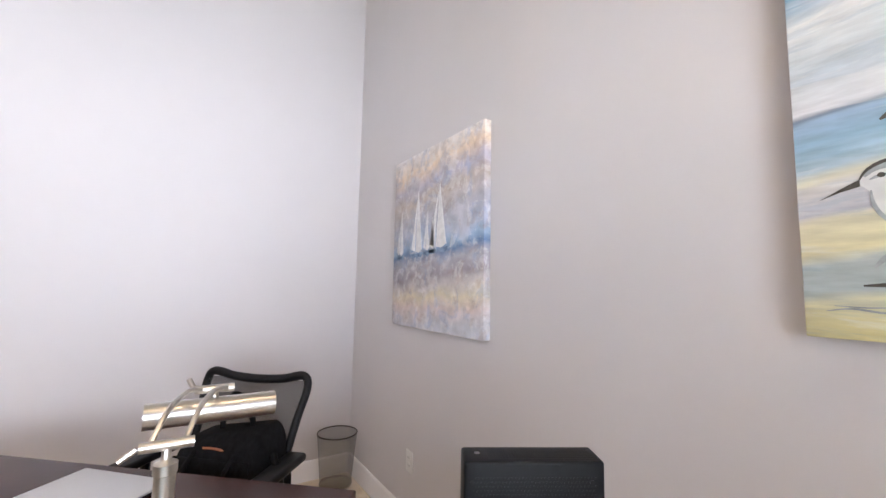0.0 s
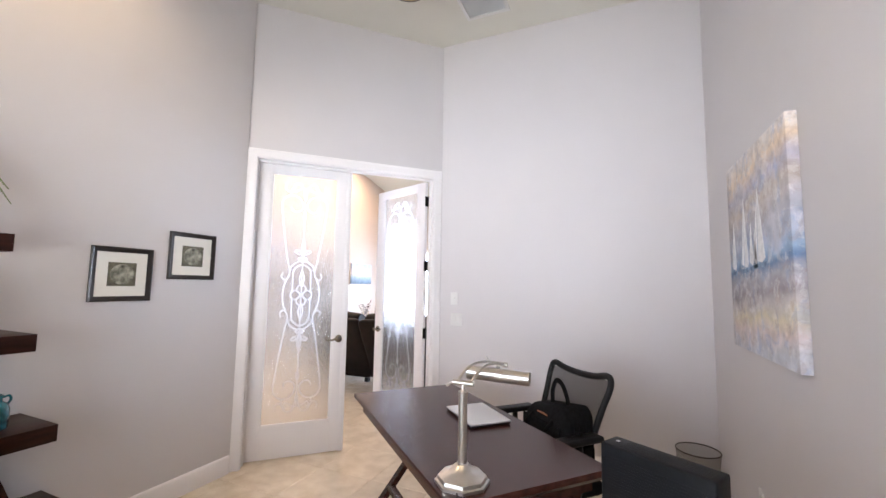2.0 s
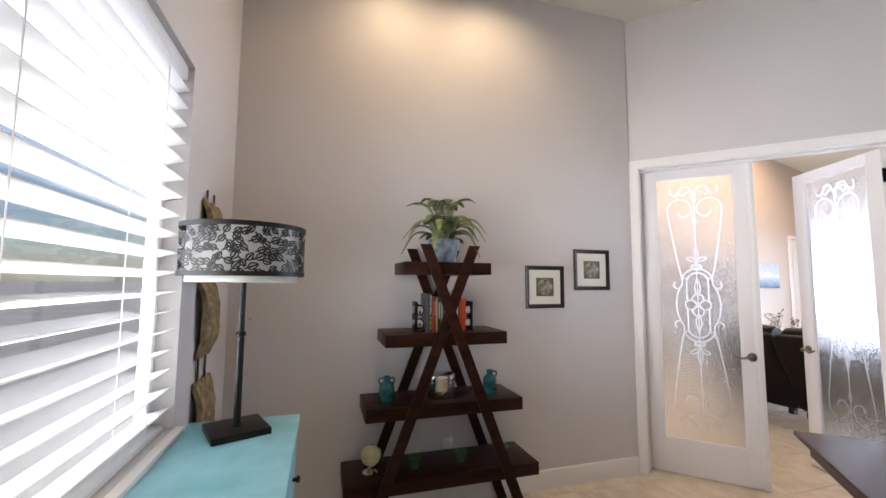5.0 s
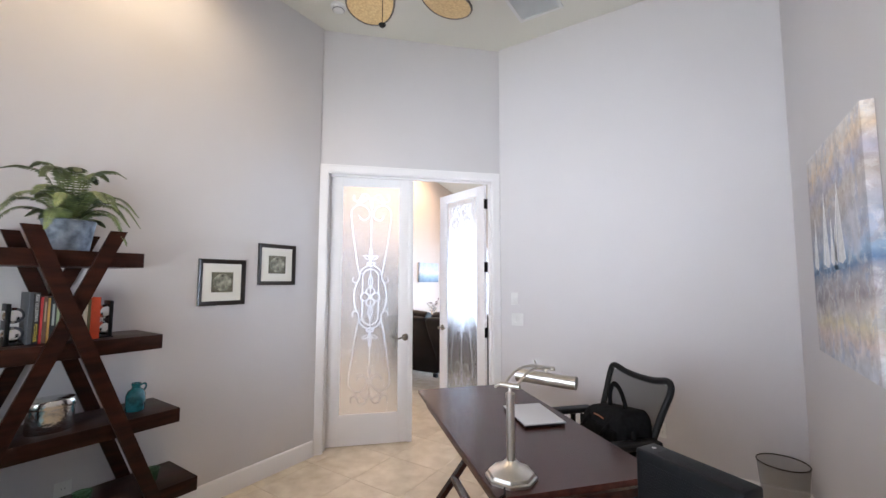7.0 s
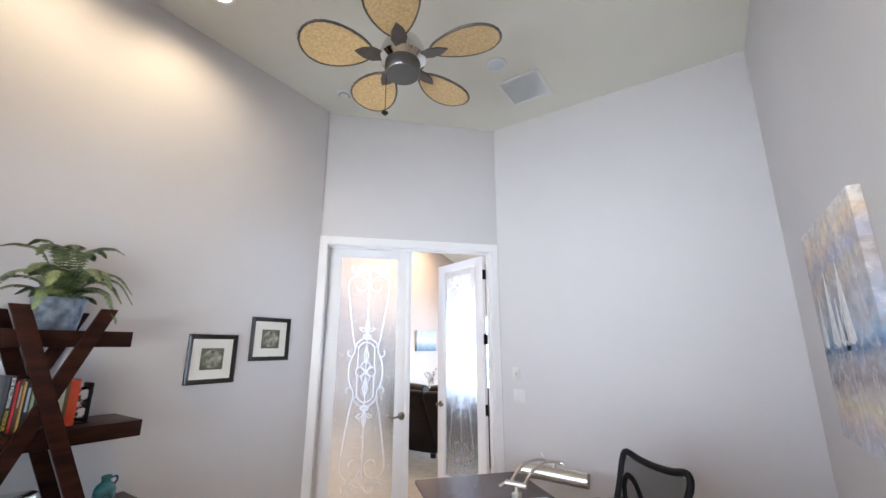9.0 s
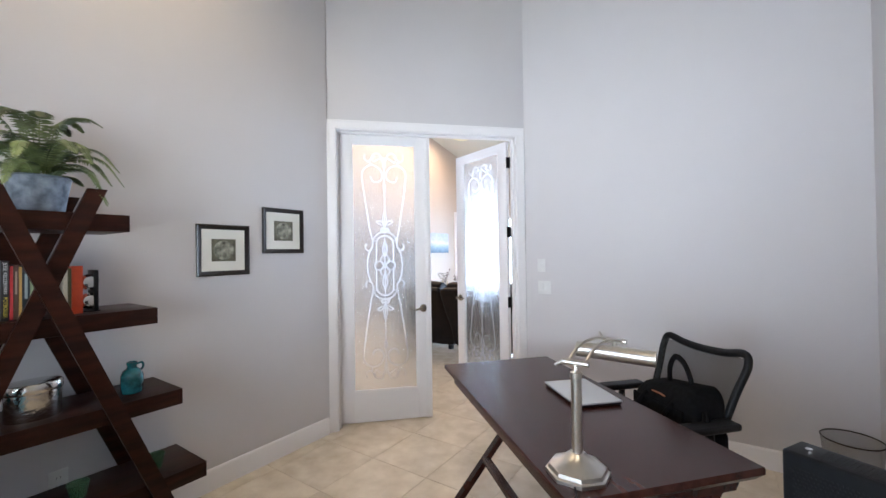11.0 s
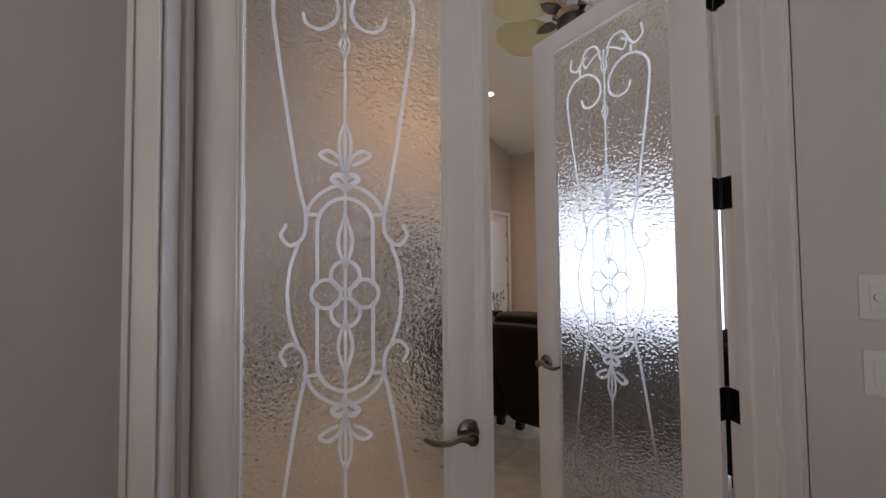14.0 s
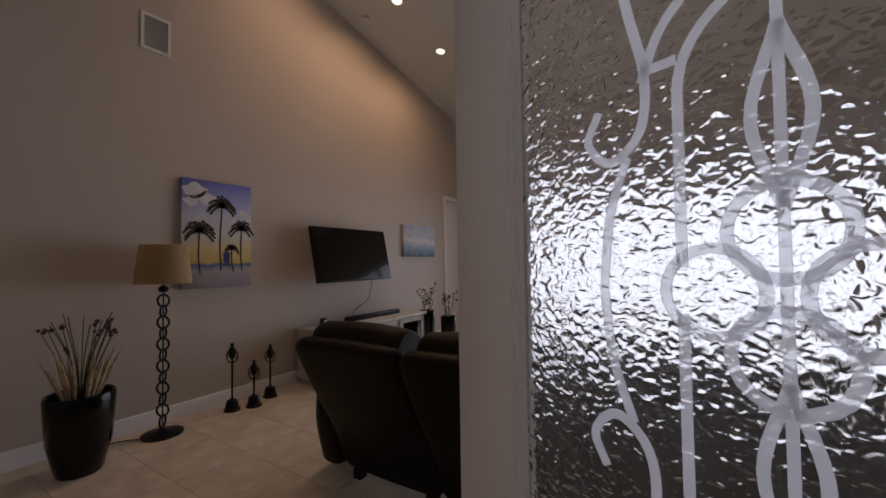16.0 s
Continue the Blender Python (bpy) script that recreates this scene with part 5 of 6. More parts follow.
def vine(a, z, ang, ln):
    """A leaf outline and its midrib on the drum."""
    ca, sa = math.cos(ang) / SR, math.sin(ang)
    pa, pz = -math.sin(ang) / SR, math.cos(ang)
    outline = []
    for i in range(9):
        f = i / 8
        w = 0.30 * ln * math.sin(math.pi * f ** 0.8)
        outline.append((f, w))
    for s in (-1, 1):
        row = []
        for f, w in outline:
            for e in (w + 0.0030, w - 0.0030):
                row.append(bm.verts.new(on_drum(a + ca * ln * f + pa * s * e, z + sa * ln * f + pz * s * e, SR)))
        for i in range(8):
            bm.faces.new((row[2 * i], row[2 * i + 1], row[2 * i + 3], row[2 * i + 2]))
    for s in (-1, 1):                                                # side veins
        for f in (0.12, 0.30, 0.48, 0.66):
            w = 0.30 * ln * math.sin(math.pi * (f + 0.16) ** 0.8)
            q = []
            for ff, e in ((f - 0.022, 0), (f + 0.022, 0), (f + 0.182, w), (f + 0.138, w)):
                q.append(bm.verts.new(on_drum(a + ca * ln * ff + pa * s * e, z + sa * ln * ff + pz * s * e, SR)))
            bm.faces.new(q)
    row = []
    for i in range(5):
        f = -0.25 + 1.2 * i / 4
        for e in (0.003, -0.003):
            row.append(bm.verts.new(on_drum(a + ca * ln * f + pa * e, z + sa * ln * f + pz * e, SR)))
    for i in range(4):
        bm.faces.new((row[2 * i], row[2 * i + 1], row[2 * i + 3], row[2 * i + 2]))


for k in range(58):
    for j in range(5):
        vine(2 * math.pi * k / 58 + rng.uniform(-0.03, 0.03), 0.641 + 0.034 * j + rng.uniform(-0.005, 0.005), rng.choice((0.5, -0.5, 2.6, 0.9, -0.9)) + rng.uniform(-0.2, 0.2), rng.uniform(0.030, 0.042))
for v in bm.verts:
    v.co.z = min(0.805, max(0.631, v.co.z))
part("leaf_fretwork", bm, LBLACK, tl, "black leaf fretwork round the shade")
for a in (0, 120, 240):
    part("shade_spoke", tube([(0, 0, 0.765), on_drum(radians(a), 0.765, SR - 0.003)], 0.003, 6), LBLACK, tl)

CARVED = mat("carved driftwood", (0.17, 0.11, 0.05), 0.7, vary=0.5, scale=26, second=(0.34, 0.25, 0.13), bump=0.8, bscale=45, dist=0.01)
hang = thing("carved_wall_hanging", pose(-1.17, SOUTH, 0), "three carved brown wooden panels linked by straps on the wall", "wall hanging")
for z0, z1 in ((0.66, 1.04), (1.14, 1.50), (1.58, 1.88)):
    n = 10
    bm = bmesh.new()
    grid = []
    for i in range(n + 1):
        f = i / n
        z = z0 + (z1 - z0) * f
        bulge = 0.045 * math.sin(math.pi * f) + 0.012
        row = []
        for u in range(-4, 5):
            x = 0.115 * u / 4 * (1 + 0.08 * math.sin(5 * f + u))
            row.append((x, bulge + 0.008 * math.sin(9 * f + 1.7 * u), z))
        grid.append(row)
    fr = [[bm.verts.new(p) for p in r] for r in grid]
    bk = [[bm.verts.new((p[0], max(0.004, p[1] - 0.022), p[2])) for p in r] for r in grid]
    for i in range(n):
        for k in range(8):
            bm.faces.new((fr[i][k], fr[i][k + 1], fr[i + 1][k + 1], fr[i + 1][k]))
            bm.faces.new((bk[i][k], bk[i + 1][k], bk[i + 1][k + 1], bk[i][k + 1]))
        for k in (0, 8):
            bm.faces.new((fr[i][k], fr[i + 1][k], bk[i + 1][k], bk[i][k]))
    for i in (0, n):
        for k in range(8):
            bm.faces.new((fr[i][k], bk[i][k], bk[i][k + 1], fr[i][k + 1]))
    part("panel", bm, CARVED, hang)
for x in (-0.06, 0.06):
    for z0, z1 in ((1.02, 1.16), (1.48, 1.60), (1.86, 1.93)):
        part("strap", boxes((x - 0.009, x + 0.009, 0.006, 0.012, z0, z1)), BLACK, hang, "black leather strap")


# ---- living room ----
sofa = thing("sectional_sofa", pose(-3.05, 4.47, 0), "long dark brown leather reclining sofa seen from behind", "sofa")


def upholstered(x0, x1, profile, puff=0.02, cuts=6):
    """A padded piece: a profile in y and z swept along x, drawn in at both ends."""
    bm = bmesh.new()
    pr = smooth_line([(0, y, z) for y, z in profile] + [(0, *profile[0])], 4)[:-1]
    cy, cz = sum(p[1] for p in pr) / len(pr), sum(p[2] for p in pr) / len(pr)
    rings = []
    stations = [(0, 0.86), (0.012, 0.94), (0.035, 0.985), (0.08, 1.0)]
    ln = x1 - x0
    stations += [(f, 1.0) for f in (ln * 0.35, ln * 0.5, ln * 0.65)] + [(ln - s, k) for s, k in stations[::-1]]
    for s, k in stations:
        b = puff * math.sin(math.pi * s / ln)
        ring = []
        for p in pr:
            d = Vector((0, p[1] - cy, p[2] - cz))
            q = Vector((0, cy, cz)) + d * k + d.normalized() * b
            ring.append(bm.verts.new((x0 + s, q.y, max(q.z, 0.03))))
        rings.append(ring)
    m = len(pr)
    for a, b in zip(rings, rings[1:]):
        for i in range(m):
            bm.faces.new((a[i], a[(i + 1) % m], b[(i + 1) % m], b[i]))
    bm.faces.new(rings[0])
    bm.faces.new(rings[-1][::-1])
    return bm


for k in range(4):
    x0 = 0.01 + 0.745 * k
    part("back_panel", upholstered(x0, x0 + 0.735, [(0.22, 0.07), (0.13, 0.30), (-0.05, 0.62), (-0.17, 0.86), (-0.185, 0.92), (-0.13, 0.945), (-0.06, 0.90), (0.16, 0.60), (0.34, 0.30), (0.36, 0.07)], 0.012), LEATHER, sofa)
    part("headrest", upholstered(x0 + 0.05, x0 + 0.69, [(-0.12, 0.90), (-0.08, 0.985), (0.0, 1.015), (0.10, 0.97), (0.14, 0.86), (0.06, 0.80)], 0.018), LEATHER, sofa)
    part("seat_cushion", upholstered(x0 + 0.02, x0 + 0.72, [(0.30, 0.18), (0.28, 0.42), (0.40, 0.47), (0.80, 0.47), (0.90, 0.42), (0.90, 0.18)], 0.012), LEATHER, sofa)
    for fx in (0.06, 0.62):
        part("foot", boxes((x0 + fx, x0 + fx + 0.06, 0.22, 0.28, 0, 0.06)), BLACK, sofa)
for x0 in (-0.16, 2.99):
    part("armrest", upholstered(x0 - 0.06 if x0 < 0 else x0, x0 + 0.17 if x0 < 0 else x0 + 0.2, [(0.20, 0.07), (0.14, 0.35), (0.18, 0.60), (0.34, 0.67), (0.78, 0.62), (0.88, 0.55), (0.88, 0.07)], 0.01), LEATHER, sofa)

SCREEN = mat("dark glossy screen", (0.004, 0.004, 0.005), 0.10, vary=0.02, coat=0.5)
tv = thing("television", pose(-4.79, 6.50, 1.457, -12, 0, 90), "black flat television on a tilting wall arm", "television")
part("screen_body", box(bmesh.new(), -0.63, 0.63, -0.02, 0.025, -0.335, 0.335, bevel=0.004), BLACK, tv)
part("screen", boxes((-0.622, 0.622, -0.0225, -0.0205, -0.322, 0.327)), SCREEN, tv)
part("mount", boxes((-0.2, 0.2, 0.025, 0.04, -0.2, 0.2), (-0.04, 0.04, 0.04, 0.185, -0.04, 0.04)), BLACK, tv)
solo("television_cable", tube(smooth_line([(0, 0, 0), (0.02, -0.06, -0.16), (0.03, -0.14, -0.28), (-0.04, -0.30, -0.40), (-0.04, -0.34, -0.505)], 6), 0.004, 6), BLACK, pose(-4.92, 6.98, 1.13), "thin dark cable hanging below the television", "cable")

DUSK = banded("dusk sky print", [(0.0, (0.30, 0.25, 0.28)), (0.16, (0.42, 0.37, 0.38)), (0.21, (0.10, 0.16, 0.30)), (0.235, (0.62, 0.44, 0.14)), (0.36, (0.70, 0.56, 0.26)), (0.50, (0.60, 0.58, 0.56)), (0.66, (0.55, 0.57, 0.64)), (0.82, (0.30, 0.34, 0.60)), (1.0, (0.10, 0.14, 0.44))], 0.05, 4.0, fleck=0.06)
palms = thing("palm_canvas", pose(LW, 4.914, 1.645, 0, 0, 90), "canvas print of palm trees on a beach at sunset", "painting")
part("canvas", boxes((-0.33, 0.33, -0.040, -0.001, -0.505, 0.505), bevel=0.003), DUSK, palms)
CLOUD = mat("cloud print", (0.66, 0.64, 0.66), 0.8, vary=0.1, scale=12)
PALMINK = mat("palm silhouette print", (0.035, 0.032, 0.018), 0.8, vary=0.4, scale=30)
for cx, cz, r in ((-0.22, 0.40, 0.11), (-0.12, 0.34, 0.09), (-0.25, 0.30, 0.07), (0.24, 0.22, 0.055)):
    part("painted_cloud", paint_poly([(max(-0.328, cx + r * (1 + 0.18 * math.sin(5 * radians(a))) * math.cos(radians(a))), cz + 0.6 * r * (1 + 0.2 * math.cos(4 * radians(a))) * math.sin(radians(a))) for a in range(0, 360, 12)], -0.040), CLOUD, palms)
rng = random.Random(5)
for bx, tx, bz, tz, r in ((-0.17, -0.18, -0.375, 0.02, 0.15), (0.02, 0.03, -0.345, 0.27, 0.15), (0.23, 0.225, -0.35, 0.06, 0.13), (0.145, 0.125, -0.36, -0.14, 0.075)):
    bm = bmesh.new()
    ribbon(smooth_line([(bx, bz), (bx + 0.3 * (tx - bx) - 0.012, bz + 0.4 * (tz - bz)), (tx, tz)], 6), 0.012, 0.001, -0.0412, bm)
    part("painted_trunk", bm, PALMINK, palms)
    bm = bmesh.new()
    for k in range(13):
        a = radians(-25 + 230 * k / 12)
        rr = r * rng.uniform(0.8, 1.05)
        p1 = (max(-0.322, tx + rr * math.cos(a)), tz + rr * 0.75 * math.sin(a) - 0.32 * r * abs(math.cos(a)))
        pm = (max(-0.322, tx + 0.55 * rr * math.cos(a)), tz + 0.55 * rr * math.sin(a) + 0.01)
        ribbon(smooth_line([(tx, tz), pm, p1], 4), 0.020 * r / 0.15, 0.001, -0.0424, bm)
    part("painted_fronds", bm, PALMINK, palms)
HUT = mat("blue hut print", (0.05, 0.07, 0.22), 0.8)
part("painted_hut", paint_poly([(0.045, -0.27), (0.105, -0.27), (0.105, -0.19), (0.118, -0.185), (0.09, -0.165), (0.06, -0.165), (0.032, -0.185), (0.045, -0.19)], -0.0424), HUT, palms)
part("painted_hut", paint_poly([(0.04, -0.30), (0.115, -0.30), (0.105, -0.275), (0.05, -0.275)], -0.0424), HUT, palms)
SEA = banded("cloudy sea print", [(0.0, (0.10, 0.16, 0.22)), (0.3, (0.30, 0.40, 0.50)), (0.5, (0.62, 0.62, 0.62)), (0.65, (0.50, 0.54, 0.60)), (1.0, (0.38, 0.46, 0.58))], 0.10, 5.0, fleck=0.15)
seac = thing("sea_canvas", pose(LW, 8.21, 1.692, 0, 0, 90), "small canvas of a cloudy blue sea", "painting")
part("canvas", boxes((-0.435, 0.435, -0.040, -0.001, -0.253, 0.253), bevel=0.003), SEA, seac)

WHITEW = mat("distressed white wood", (0.55, 0.54, 0.50), 0.55, vary=0.15, scale=8, bump=0.1)
cons = thing("media_console", pose(-4.75, 6.76, 0), "distressed white wooden media console below the television", "console")
part("top", box(bmesh.new(), -0.27, 0.24, -0.98, 0.98, 0.585, 0.62, bevel=0.005), WHITEW, cons)
part("case", boxes((-0.25, 0.20, -0.95, -0.92, 0.05, 0.585), (-0.25, 0.20, 0.92, 0.95, 0.05, 0.585), (-0.25, 0.20, -0.33, -0.30, 0.05, 0.585), (-0.25, 0.20, 0.30, 0.33, 0.05, 0.585), (-0.25, -0.235, -0.92, 0.92, 0.05, 0.585), (-0.235, 0.20, -0.92, 0.92, 0.05, 0.08)), WHITEW, cons)
for y in (-0.615, 0.0, 0.615):
    dr = part("door", boxes((0.20, 0.218, y - 0.27, y - 0.21, 0.09, 0.575), (0.20, 0.218, y + 0.21, y + 0.27, 0.09, 0.575), (0.20, 0.218, y - 0.21, y + 0.21, 0.09, 0.15), (0.20, 0.218, y - 0.21, y + 0.21, 0.515, 0.575)), WHITEW, cons)
    part("door_pane", boxes((0.206, 0.210, y - 0.21, y + 0.21, 0.15, 0.515)), SCREEN, dr)
for y in (-0.90, 0.90):
    for fx in (-0.22, 0.13):
        part("foot", boxes((fx, fx + 0.06, y - 0.03, y + 0.03, 0, 0.05)), WHITEW, cons)
part("painted_ornament", boxes((-0.10, 0.06, -0.953, -0.951, 0.22, 0.50)), TEALPAINT, cons, "teal painted panel on the end")
solo("soundbar", box(bmesh.new(), -0.045, 0.045, -0.50, 0.50, 0, 0.06, bevel=0.012), BLACK, pose(-4.80, 6.88, 0.62), "long black soundbar on the white console", "speaker")
sp = thing("small_camera", pose(-4.72, 5.95, 0.62), "small dark round gadget with a white face", "gadget")
part("body", box(bmesh.new(), -0.03, 0.03, -0.03, 0.03, 0, 0.11, bevel=0.012), BLACK, sp)
part("face", lathe([(0, 0), (0.022, 0), (0.022, 0.003), (0, 0.004)], 18), WHITEPL, sp, m=pose(0.03, 0, 0.07, 0, 90, 0))

GLOSSBLK = mat("black glazed ceramic", (0.004, 0.004, 0.005), 0.14, vary=0.2, scale=12, spec=0.3)
STRAW = mat("dried straw", (0.42, 0.32, 0.19), 0.8, vary=0.3, scale=30)
BERRY = mat("dark red berries", (0.07, 0.010, 0.010), 0.5, vary=0.3, scale=30)
STEM = mat("dry stem", (0.07, 0.055, 0.035), 0.8, vary=0.3, scale=30)
GREYLEAF = mat("dusty leaf", (0.12, 0.11, 0.10), 0.8, vary=0.4, scale=30)


def dried_plant(name, m, r, hgt, spread, seed, label, pot, straw=10, berries=9, leaves=0):
    rg = random.Random(seed)
    ob = thing(name, m, label, "plant")
    part("pot", lathe([(a * r, b * hgt) for a, b in pot], 32), GLOSSBLK, ob, "black glazed pot")
    top = hgt * 0.96
    for k in range(straw):
        a, e = rg.uniform(0, 6.28), rg.uniform(0.1, 0.8)
        l = rg.uniform(0.6, 1.0) * spread
        p0 = Vector((0.3 * r * math.cos(a), 0.3 * r * math.sin(a), top - 0.1))
        p1 = p0 + Vector((math.cos(a) * e * l * 0.6, math.sin(a) * e * l * 0.6, 0.1 + l * 0.8))
        pts = smooth_line([p0, p0.lerp(p1, 0.5) + Vector((0.012, 0, 0.02)), p1], 4)
        part("straw_head", tube(pts, 0.01, 6, radii=[0.003 + 0.013 * math.sin(math.pi * min(1, i / (len(pts) - 1) * 1.05)) ** 1.5 for i in range(len(pts))]), STRAW, ob)
    for k in range(berries):
        a, e = rg.uniform(0, 6.28), rg.uniform(0.2, 0.9)
        l = rg.uniform(0.8, 1.35) * spread
        p0 = Vector((0, 0, top - 0.1))
        p1 = p0 + Vector((math.cos(a) * e * l * 0.7, math.sin(a) * e * l * 0.7, 0.1 + l * 0.85))
        part("stem", tube(smooth_line([p0, p0.lerp(p1, 0.5) + Vector((0, 0, 0.03)), p1], 4), 0.0025, 5), STEM, ob)
        bm = bmesh.new()
        for q in range(3):
            bmesh.ops.create_icosphere(bm, subdivisions=1, radius=rg.uniform(0.010, 0.016), matrix=Matrix.Translation(p1 + Vector((rg.uniform(-.02, .02), rg.uniform(-.02, .02), rg.uniform(-.02, .02)))))
        part("berry", bm, BERRY, ob)
    if leaves:
        bm = bmesh.new()
        for k in range(leaves):
            a, e, l = rg.uniform(0, 6.28), rg.uniform(0.1, 0.8), rg.uniform(0.3, 1.0) * spread
            c = Vector((math.cos(a) * e * l * 0.6, math.sin(a) * e * l * 0.6, top + l * 0.9))
            u, w = Vector((rg.uniform(-1, 1), rg.uniform(-1, 1), rg.uniform(-1, 1))).normalized() * 0.022, Vector((rg.uniform(-1, 1), rg.uniform(-1, 1), rg.uniform(-1, 1))).normalized() * 0.010
            bm.faces.new([bm.verts.new(c - u), bm.verts.new(c - w), bm.verts.new(c + u), bm.verts.new(c + w)])
        tagged(part("leaves", bm, GREYLEAF, ob), kind="stuff")
    return ob


URN = [(0, 0), (0.62, 0), (0.68, 0.03), (0.92, 0.40), (1.0, 0.80), (1.02, 0.97), (0.98, 1.0), (0.90, 0.98), (0.88, 0.85), (0, 0.85)]
dried_plant("floor_planter", pose(-4.60, 3.80, 0), 0.185, 0.52, 0.42, 3, "black glazed floor pot with dried grasses and red berries", URN, 16, 12)
bm = bmesh.new()
for k in range(9):
    a = 0.7 * k
    tube(smooth_line([(0, 0, 0), (0.05 * math.cos(a), 0.05 * math.sin(a), 0.30), (0.16 * math.cos(a), 0.16 * math.sin(a), 0.55 + 0.03 * (k % 3))], 4), 0.003, 4, bm)
solo("dried_grass", bm, mat("dark green grass", (0.03, 0.045, 0.02), 0.8), pose(-4.60, 3.80, 0.43), "thin dark green grass blades in the floor pot", "grass")
dried_plant("vase_of_flowers", pose(-4.58, 7.80, 0.0), 0.12, 0.62, 0.38, 8, "dark vase with dusty grey dried flowers", URN, 2, 3, 150)
dried_plant("vase_of_flowers", pose(-4.20, 7.80, 0.0), 0.11, 0.56, 0.34, 9, "dark vase with red and grey dried flowers", URN, 2, 9, 60)

fl = thing("floor_lamp", pose(-4.775, 4.357, 0), "black twisted ring floor lamp with a tan drum shade", "lamp")
part("base", lathe([(0, 0), (0.145, 0), (0.148, 0.012), (0.10, 0.026), (0.03, 0.035), (0.012, 0.05)], 36), LBLACK, fl)
part("rod", tube([(0, 0, 0.03), (0, 0, 1.22)], 0.006, 8), LBLACK, fl)
for k in range(12):
    part("ring", tube([(0.044 * math.cos(radians(b)), 0, 0.048 * math.sin(radians(b))) for b in range(0, 360, 18)], 0.0085, 7, closed=True), LBLACK, fl, m=pose(0, 0, 0.105 + 0.088 * k, 0, 0, 40 if k % 2 else 130))
part("finial", lathe([(0, 0), (0.03, 0.01), (0.038, 0.03), (0.03, 0.05), (0.01, 0.06)], 16, at=(0, 0, 1.135)), LBLACK, fl)
part("shade", lathe([(0.200, 1.212), (0.166, 1.523)], 44), translucent("tan lamp linen", (0.42, 0.30, 0.15), 0.35, 0.8), fl, "tan linen drum shade")
part("shade_ring", lathe([(0.0, 1.50), (0.166, 1.505)], 3), LBLACK, fl)
solo("lamp_cord", tube(smooth_line([(0, 0, 0.004), (-0.10, -0.10, 0.004), (-0.16, -0.25, 0.004), (-0.225, -0.33, 0.004), (-0.235, -0.36, 0.05)], 6), 0.0035, 6), BLACK, pose(-4.79, 4.24, 0), "thin dark lamp cord lying on the tiles", "cord")


def candle_stand(x, y, hgt):
    ob = thing("candle_holder", pose(x, y, 0), "dark bronze pineapple candle holder on a bell foot", "candle holder", "three pineapple candle holders")
    part("foot", lathe([(0, 0), (0.072, 0), (0.072, 0.018), (0.060, 0.024), (0.052, 0.07), (0.044, 0.095), (0.020, 0.105), (0.009, 0.115)], 20), BRONZE, ob)
    part("stem", tube([(0, 0, 0.105), (0, 0, hgt - 0.16)], 0.009, 8), BRONZE, ob)
    part("pineapple", lathe([(0.008, hgt - 0.16), (0.026, hgt - 0.14), (0.034, hgt - 0.10), (0.028, hgt - 0.06), (0.012, hgt - 0.04), (0.020, hgt - 0.02), (0, hgt)], 12), BRONZE, ob)
    for k in range(4):
        a = radians(90 * k + 20)
        c, s = math.cos(a), math.sin(a)
        part("scroll", tube(smooth_line([(0.008 * c, 0.008 * s, hgt - 0.19), (0.05 * c, 0.05 * s, hgt - 0.17), (0.062 * c, 0.062 * s, hgt - 0.12), (0.046 * c, 0.046 * s, hgt - 0.085), (0.030 * c, 0.030 * s, hgt - 0.10)], 5), 0.004, 6), BRONZE, ob)


candle_stand(-4.80, 4.94, 0.63)
candle_stand(-4.725, 5.11, 0.445)
candle_stand(-4.835, 5.356, 0.54)

gr = thing("wall_vent", pose(LW, 4.39, 3.368, 0, 0, 90), "white return air grille high on the wall", "vent")
part("frame", boxes((-0.115, 0.115, -0.010, 0, 0.135, 0.16), (-0.115, 0.115, -0.010, 0, -0.16, -0.135), (-0.115, -0.09, -0.010, 0, -0.135, 0.135), (0.09, 0.115, -0.010, 0, -0.135, 0.135)), WHITEPL, gr)
# flat sheet whose darker colour stands in for shade behind the slats
part("backing", boxes((-0.09, 0.09, -0.003, 0, -0.135, 0.135)), mat("dark duct", (0.30, 0.28, 0.25), 0.8), gr)
for k in range(18):
    part("slat", boxes((-0.09, 0.09, -0.005, 0.005, -0.0008, 0.0008)), WHITEPL, gr, m=pose(0, -0.006, -0.128 + 0.015 * k, 40, 0, 0))
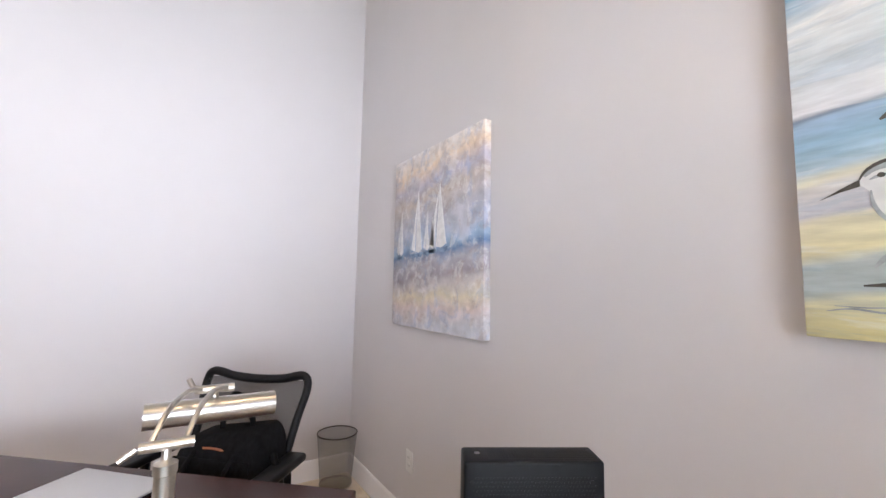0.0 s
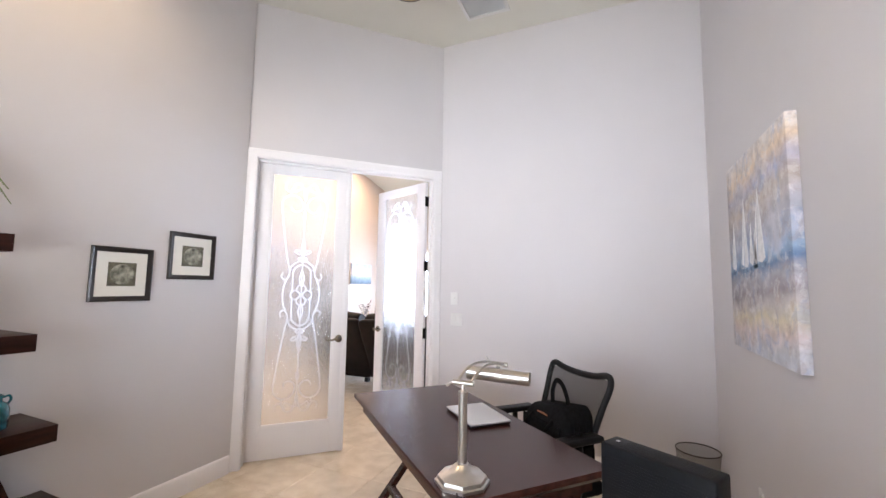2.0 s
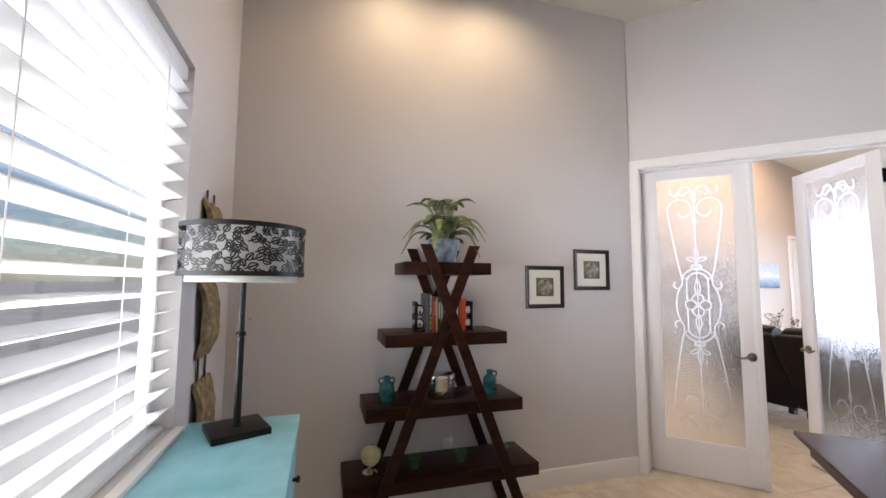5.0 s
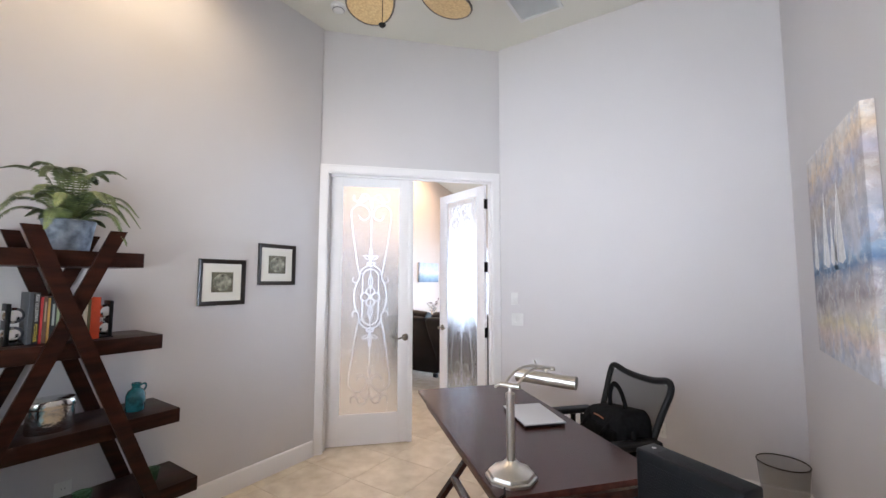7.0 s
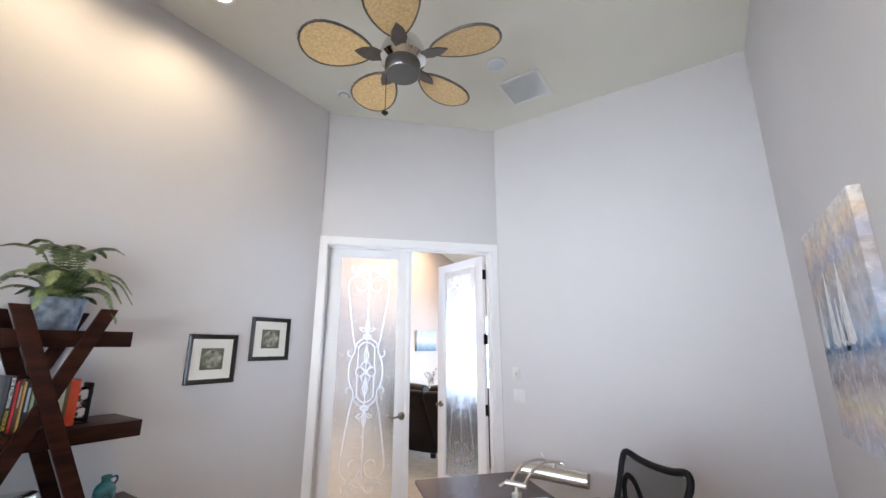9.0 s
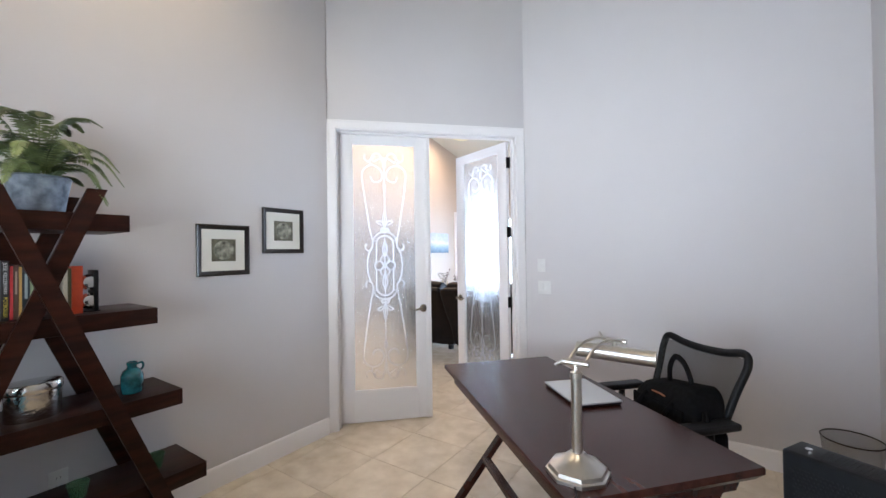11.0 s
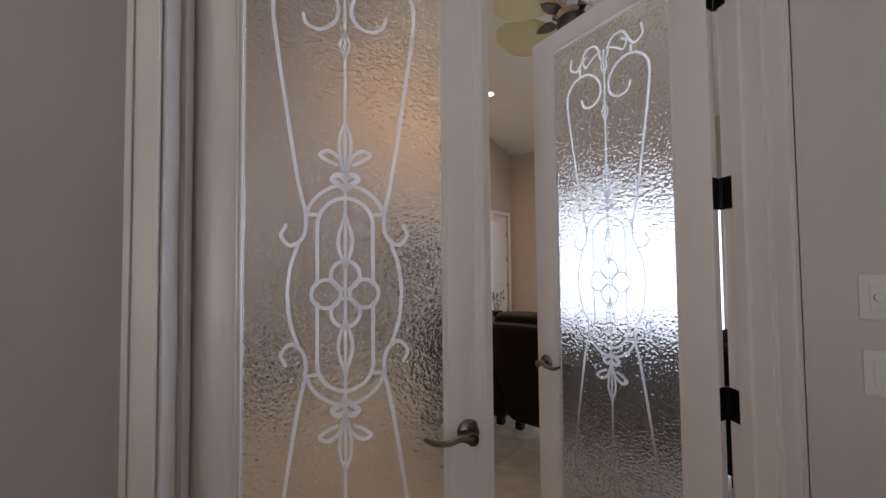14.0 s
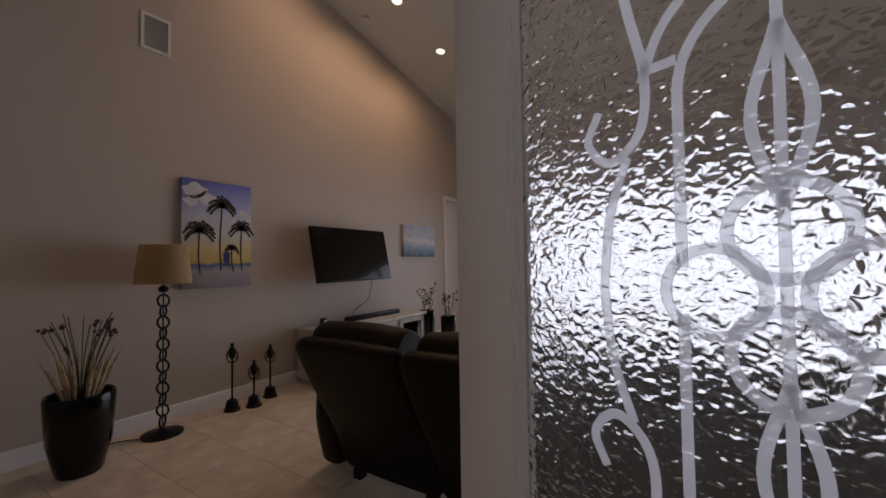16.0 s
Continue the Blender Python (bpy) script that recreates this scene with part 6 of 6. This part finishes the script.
d2 = thing("smoke_detector", pose(-4.75, 6.715, vault(6.715), SLOPE, 0, 0), "round white detector on the sloping ceiling", "detector")
part("body", lathe([(0, -0.035), (0.040, -0.032), (0.055, -0.015), (0.06, 0)], 24), WHITEPL, d2)
CREAM = translucent("cream woven blade", (0.90, 0.83, 0.60), 0.5, 0.6)
ceiling_fan(pose(-1.45, 4.05, 2.91), vault(4.05) - 2.91, 0.54, 28, "nickel ceiling fan with broad cream leaf blades in the living room", False, CREAM, CREAM, 0.33)

# ---- floor tiles ----
tile_mesh = None
P = 0.46
kept, rest = [], []
for i in range(-12, 9):
    for j in range(-16, 14):
        x, y = -0.67 + P * i, 4.53 + P * j
        if x + P < LW - 0.1 or x > LE + 0.1 or y + P < -1.3 or y > LN + 0.1 or (x + P < WEST - 0.15 and y + P < LS - 0.15):
            continue
        (kept if (-4.9 < x < 1.6 and y < 5.9) else rest).append((x, y))
kept.sort(key=lambda p: (p[0] + 1.2) ** 2 + (p[1] - 2.0) ** 2)
rest += kept[290:]
for x, y in kept[:290]:
    if tile_mesh is None:
        bm = bmesh.new()
        vs = [[bm.verts.new((sx * (P / 2 - 0.0016 - e), sy * (P / 2 - 0.0016 - e), z)) for sx, sy in ((-1, -1), (1, -1), (1, 1), (-1, 1))] for e, z in ((0, -0.006), (0, -0.0008), (0.0015, 0))]
        for lo, hi in zip(vs, vs[1:]):
            for k in range(4):
                bm.faces.new((lo[k], lo[(k + 1) % 4], hi[(k + 1) % 4], hi[k]))
        bm.faces.new(vs[-1])
        tile_mesh = mesh_of("tile", bm, TILE, False)
    o = new("tile", tile_mesh)
    o.parent = floor
    o.location = (x + P / 2, y + P / 2, 0)
bm = bmesh.new()
for x, y in rest:
    q = [bm.verts.new((x + a * P + s * 0.0016, y + b * P + t * 0.0016, 0)) for a, b, s, t in ((0, 0, 1, 1), (1, 0, -1, 1), (1, 1, -1, -1), (0, 1, 1, -1))]
    bm.faces.new(q)
tagged(part("far_tiles", bm, TILE, floor), kind="stuff")
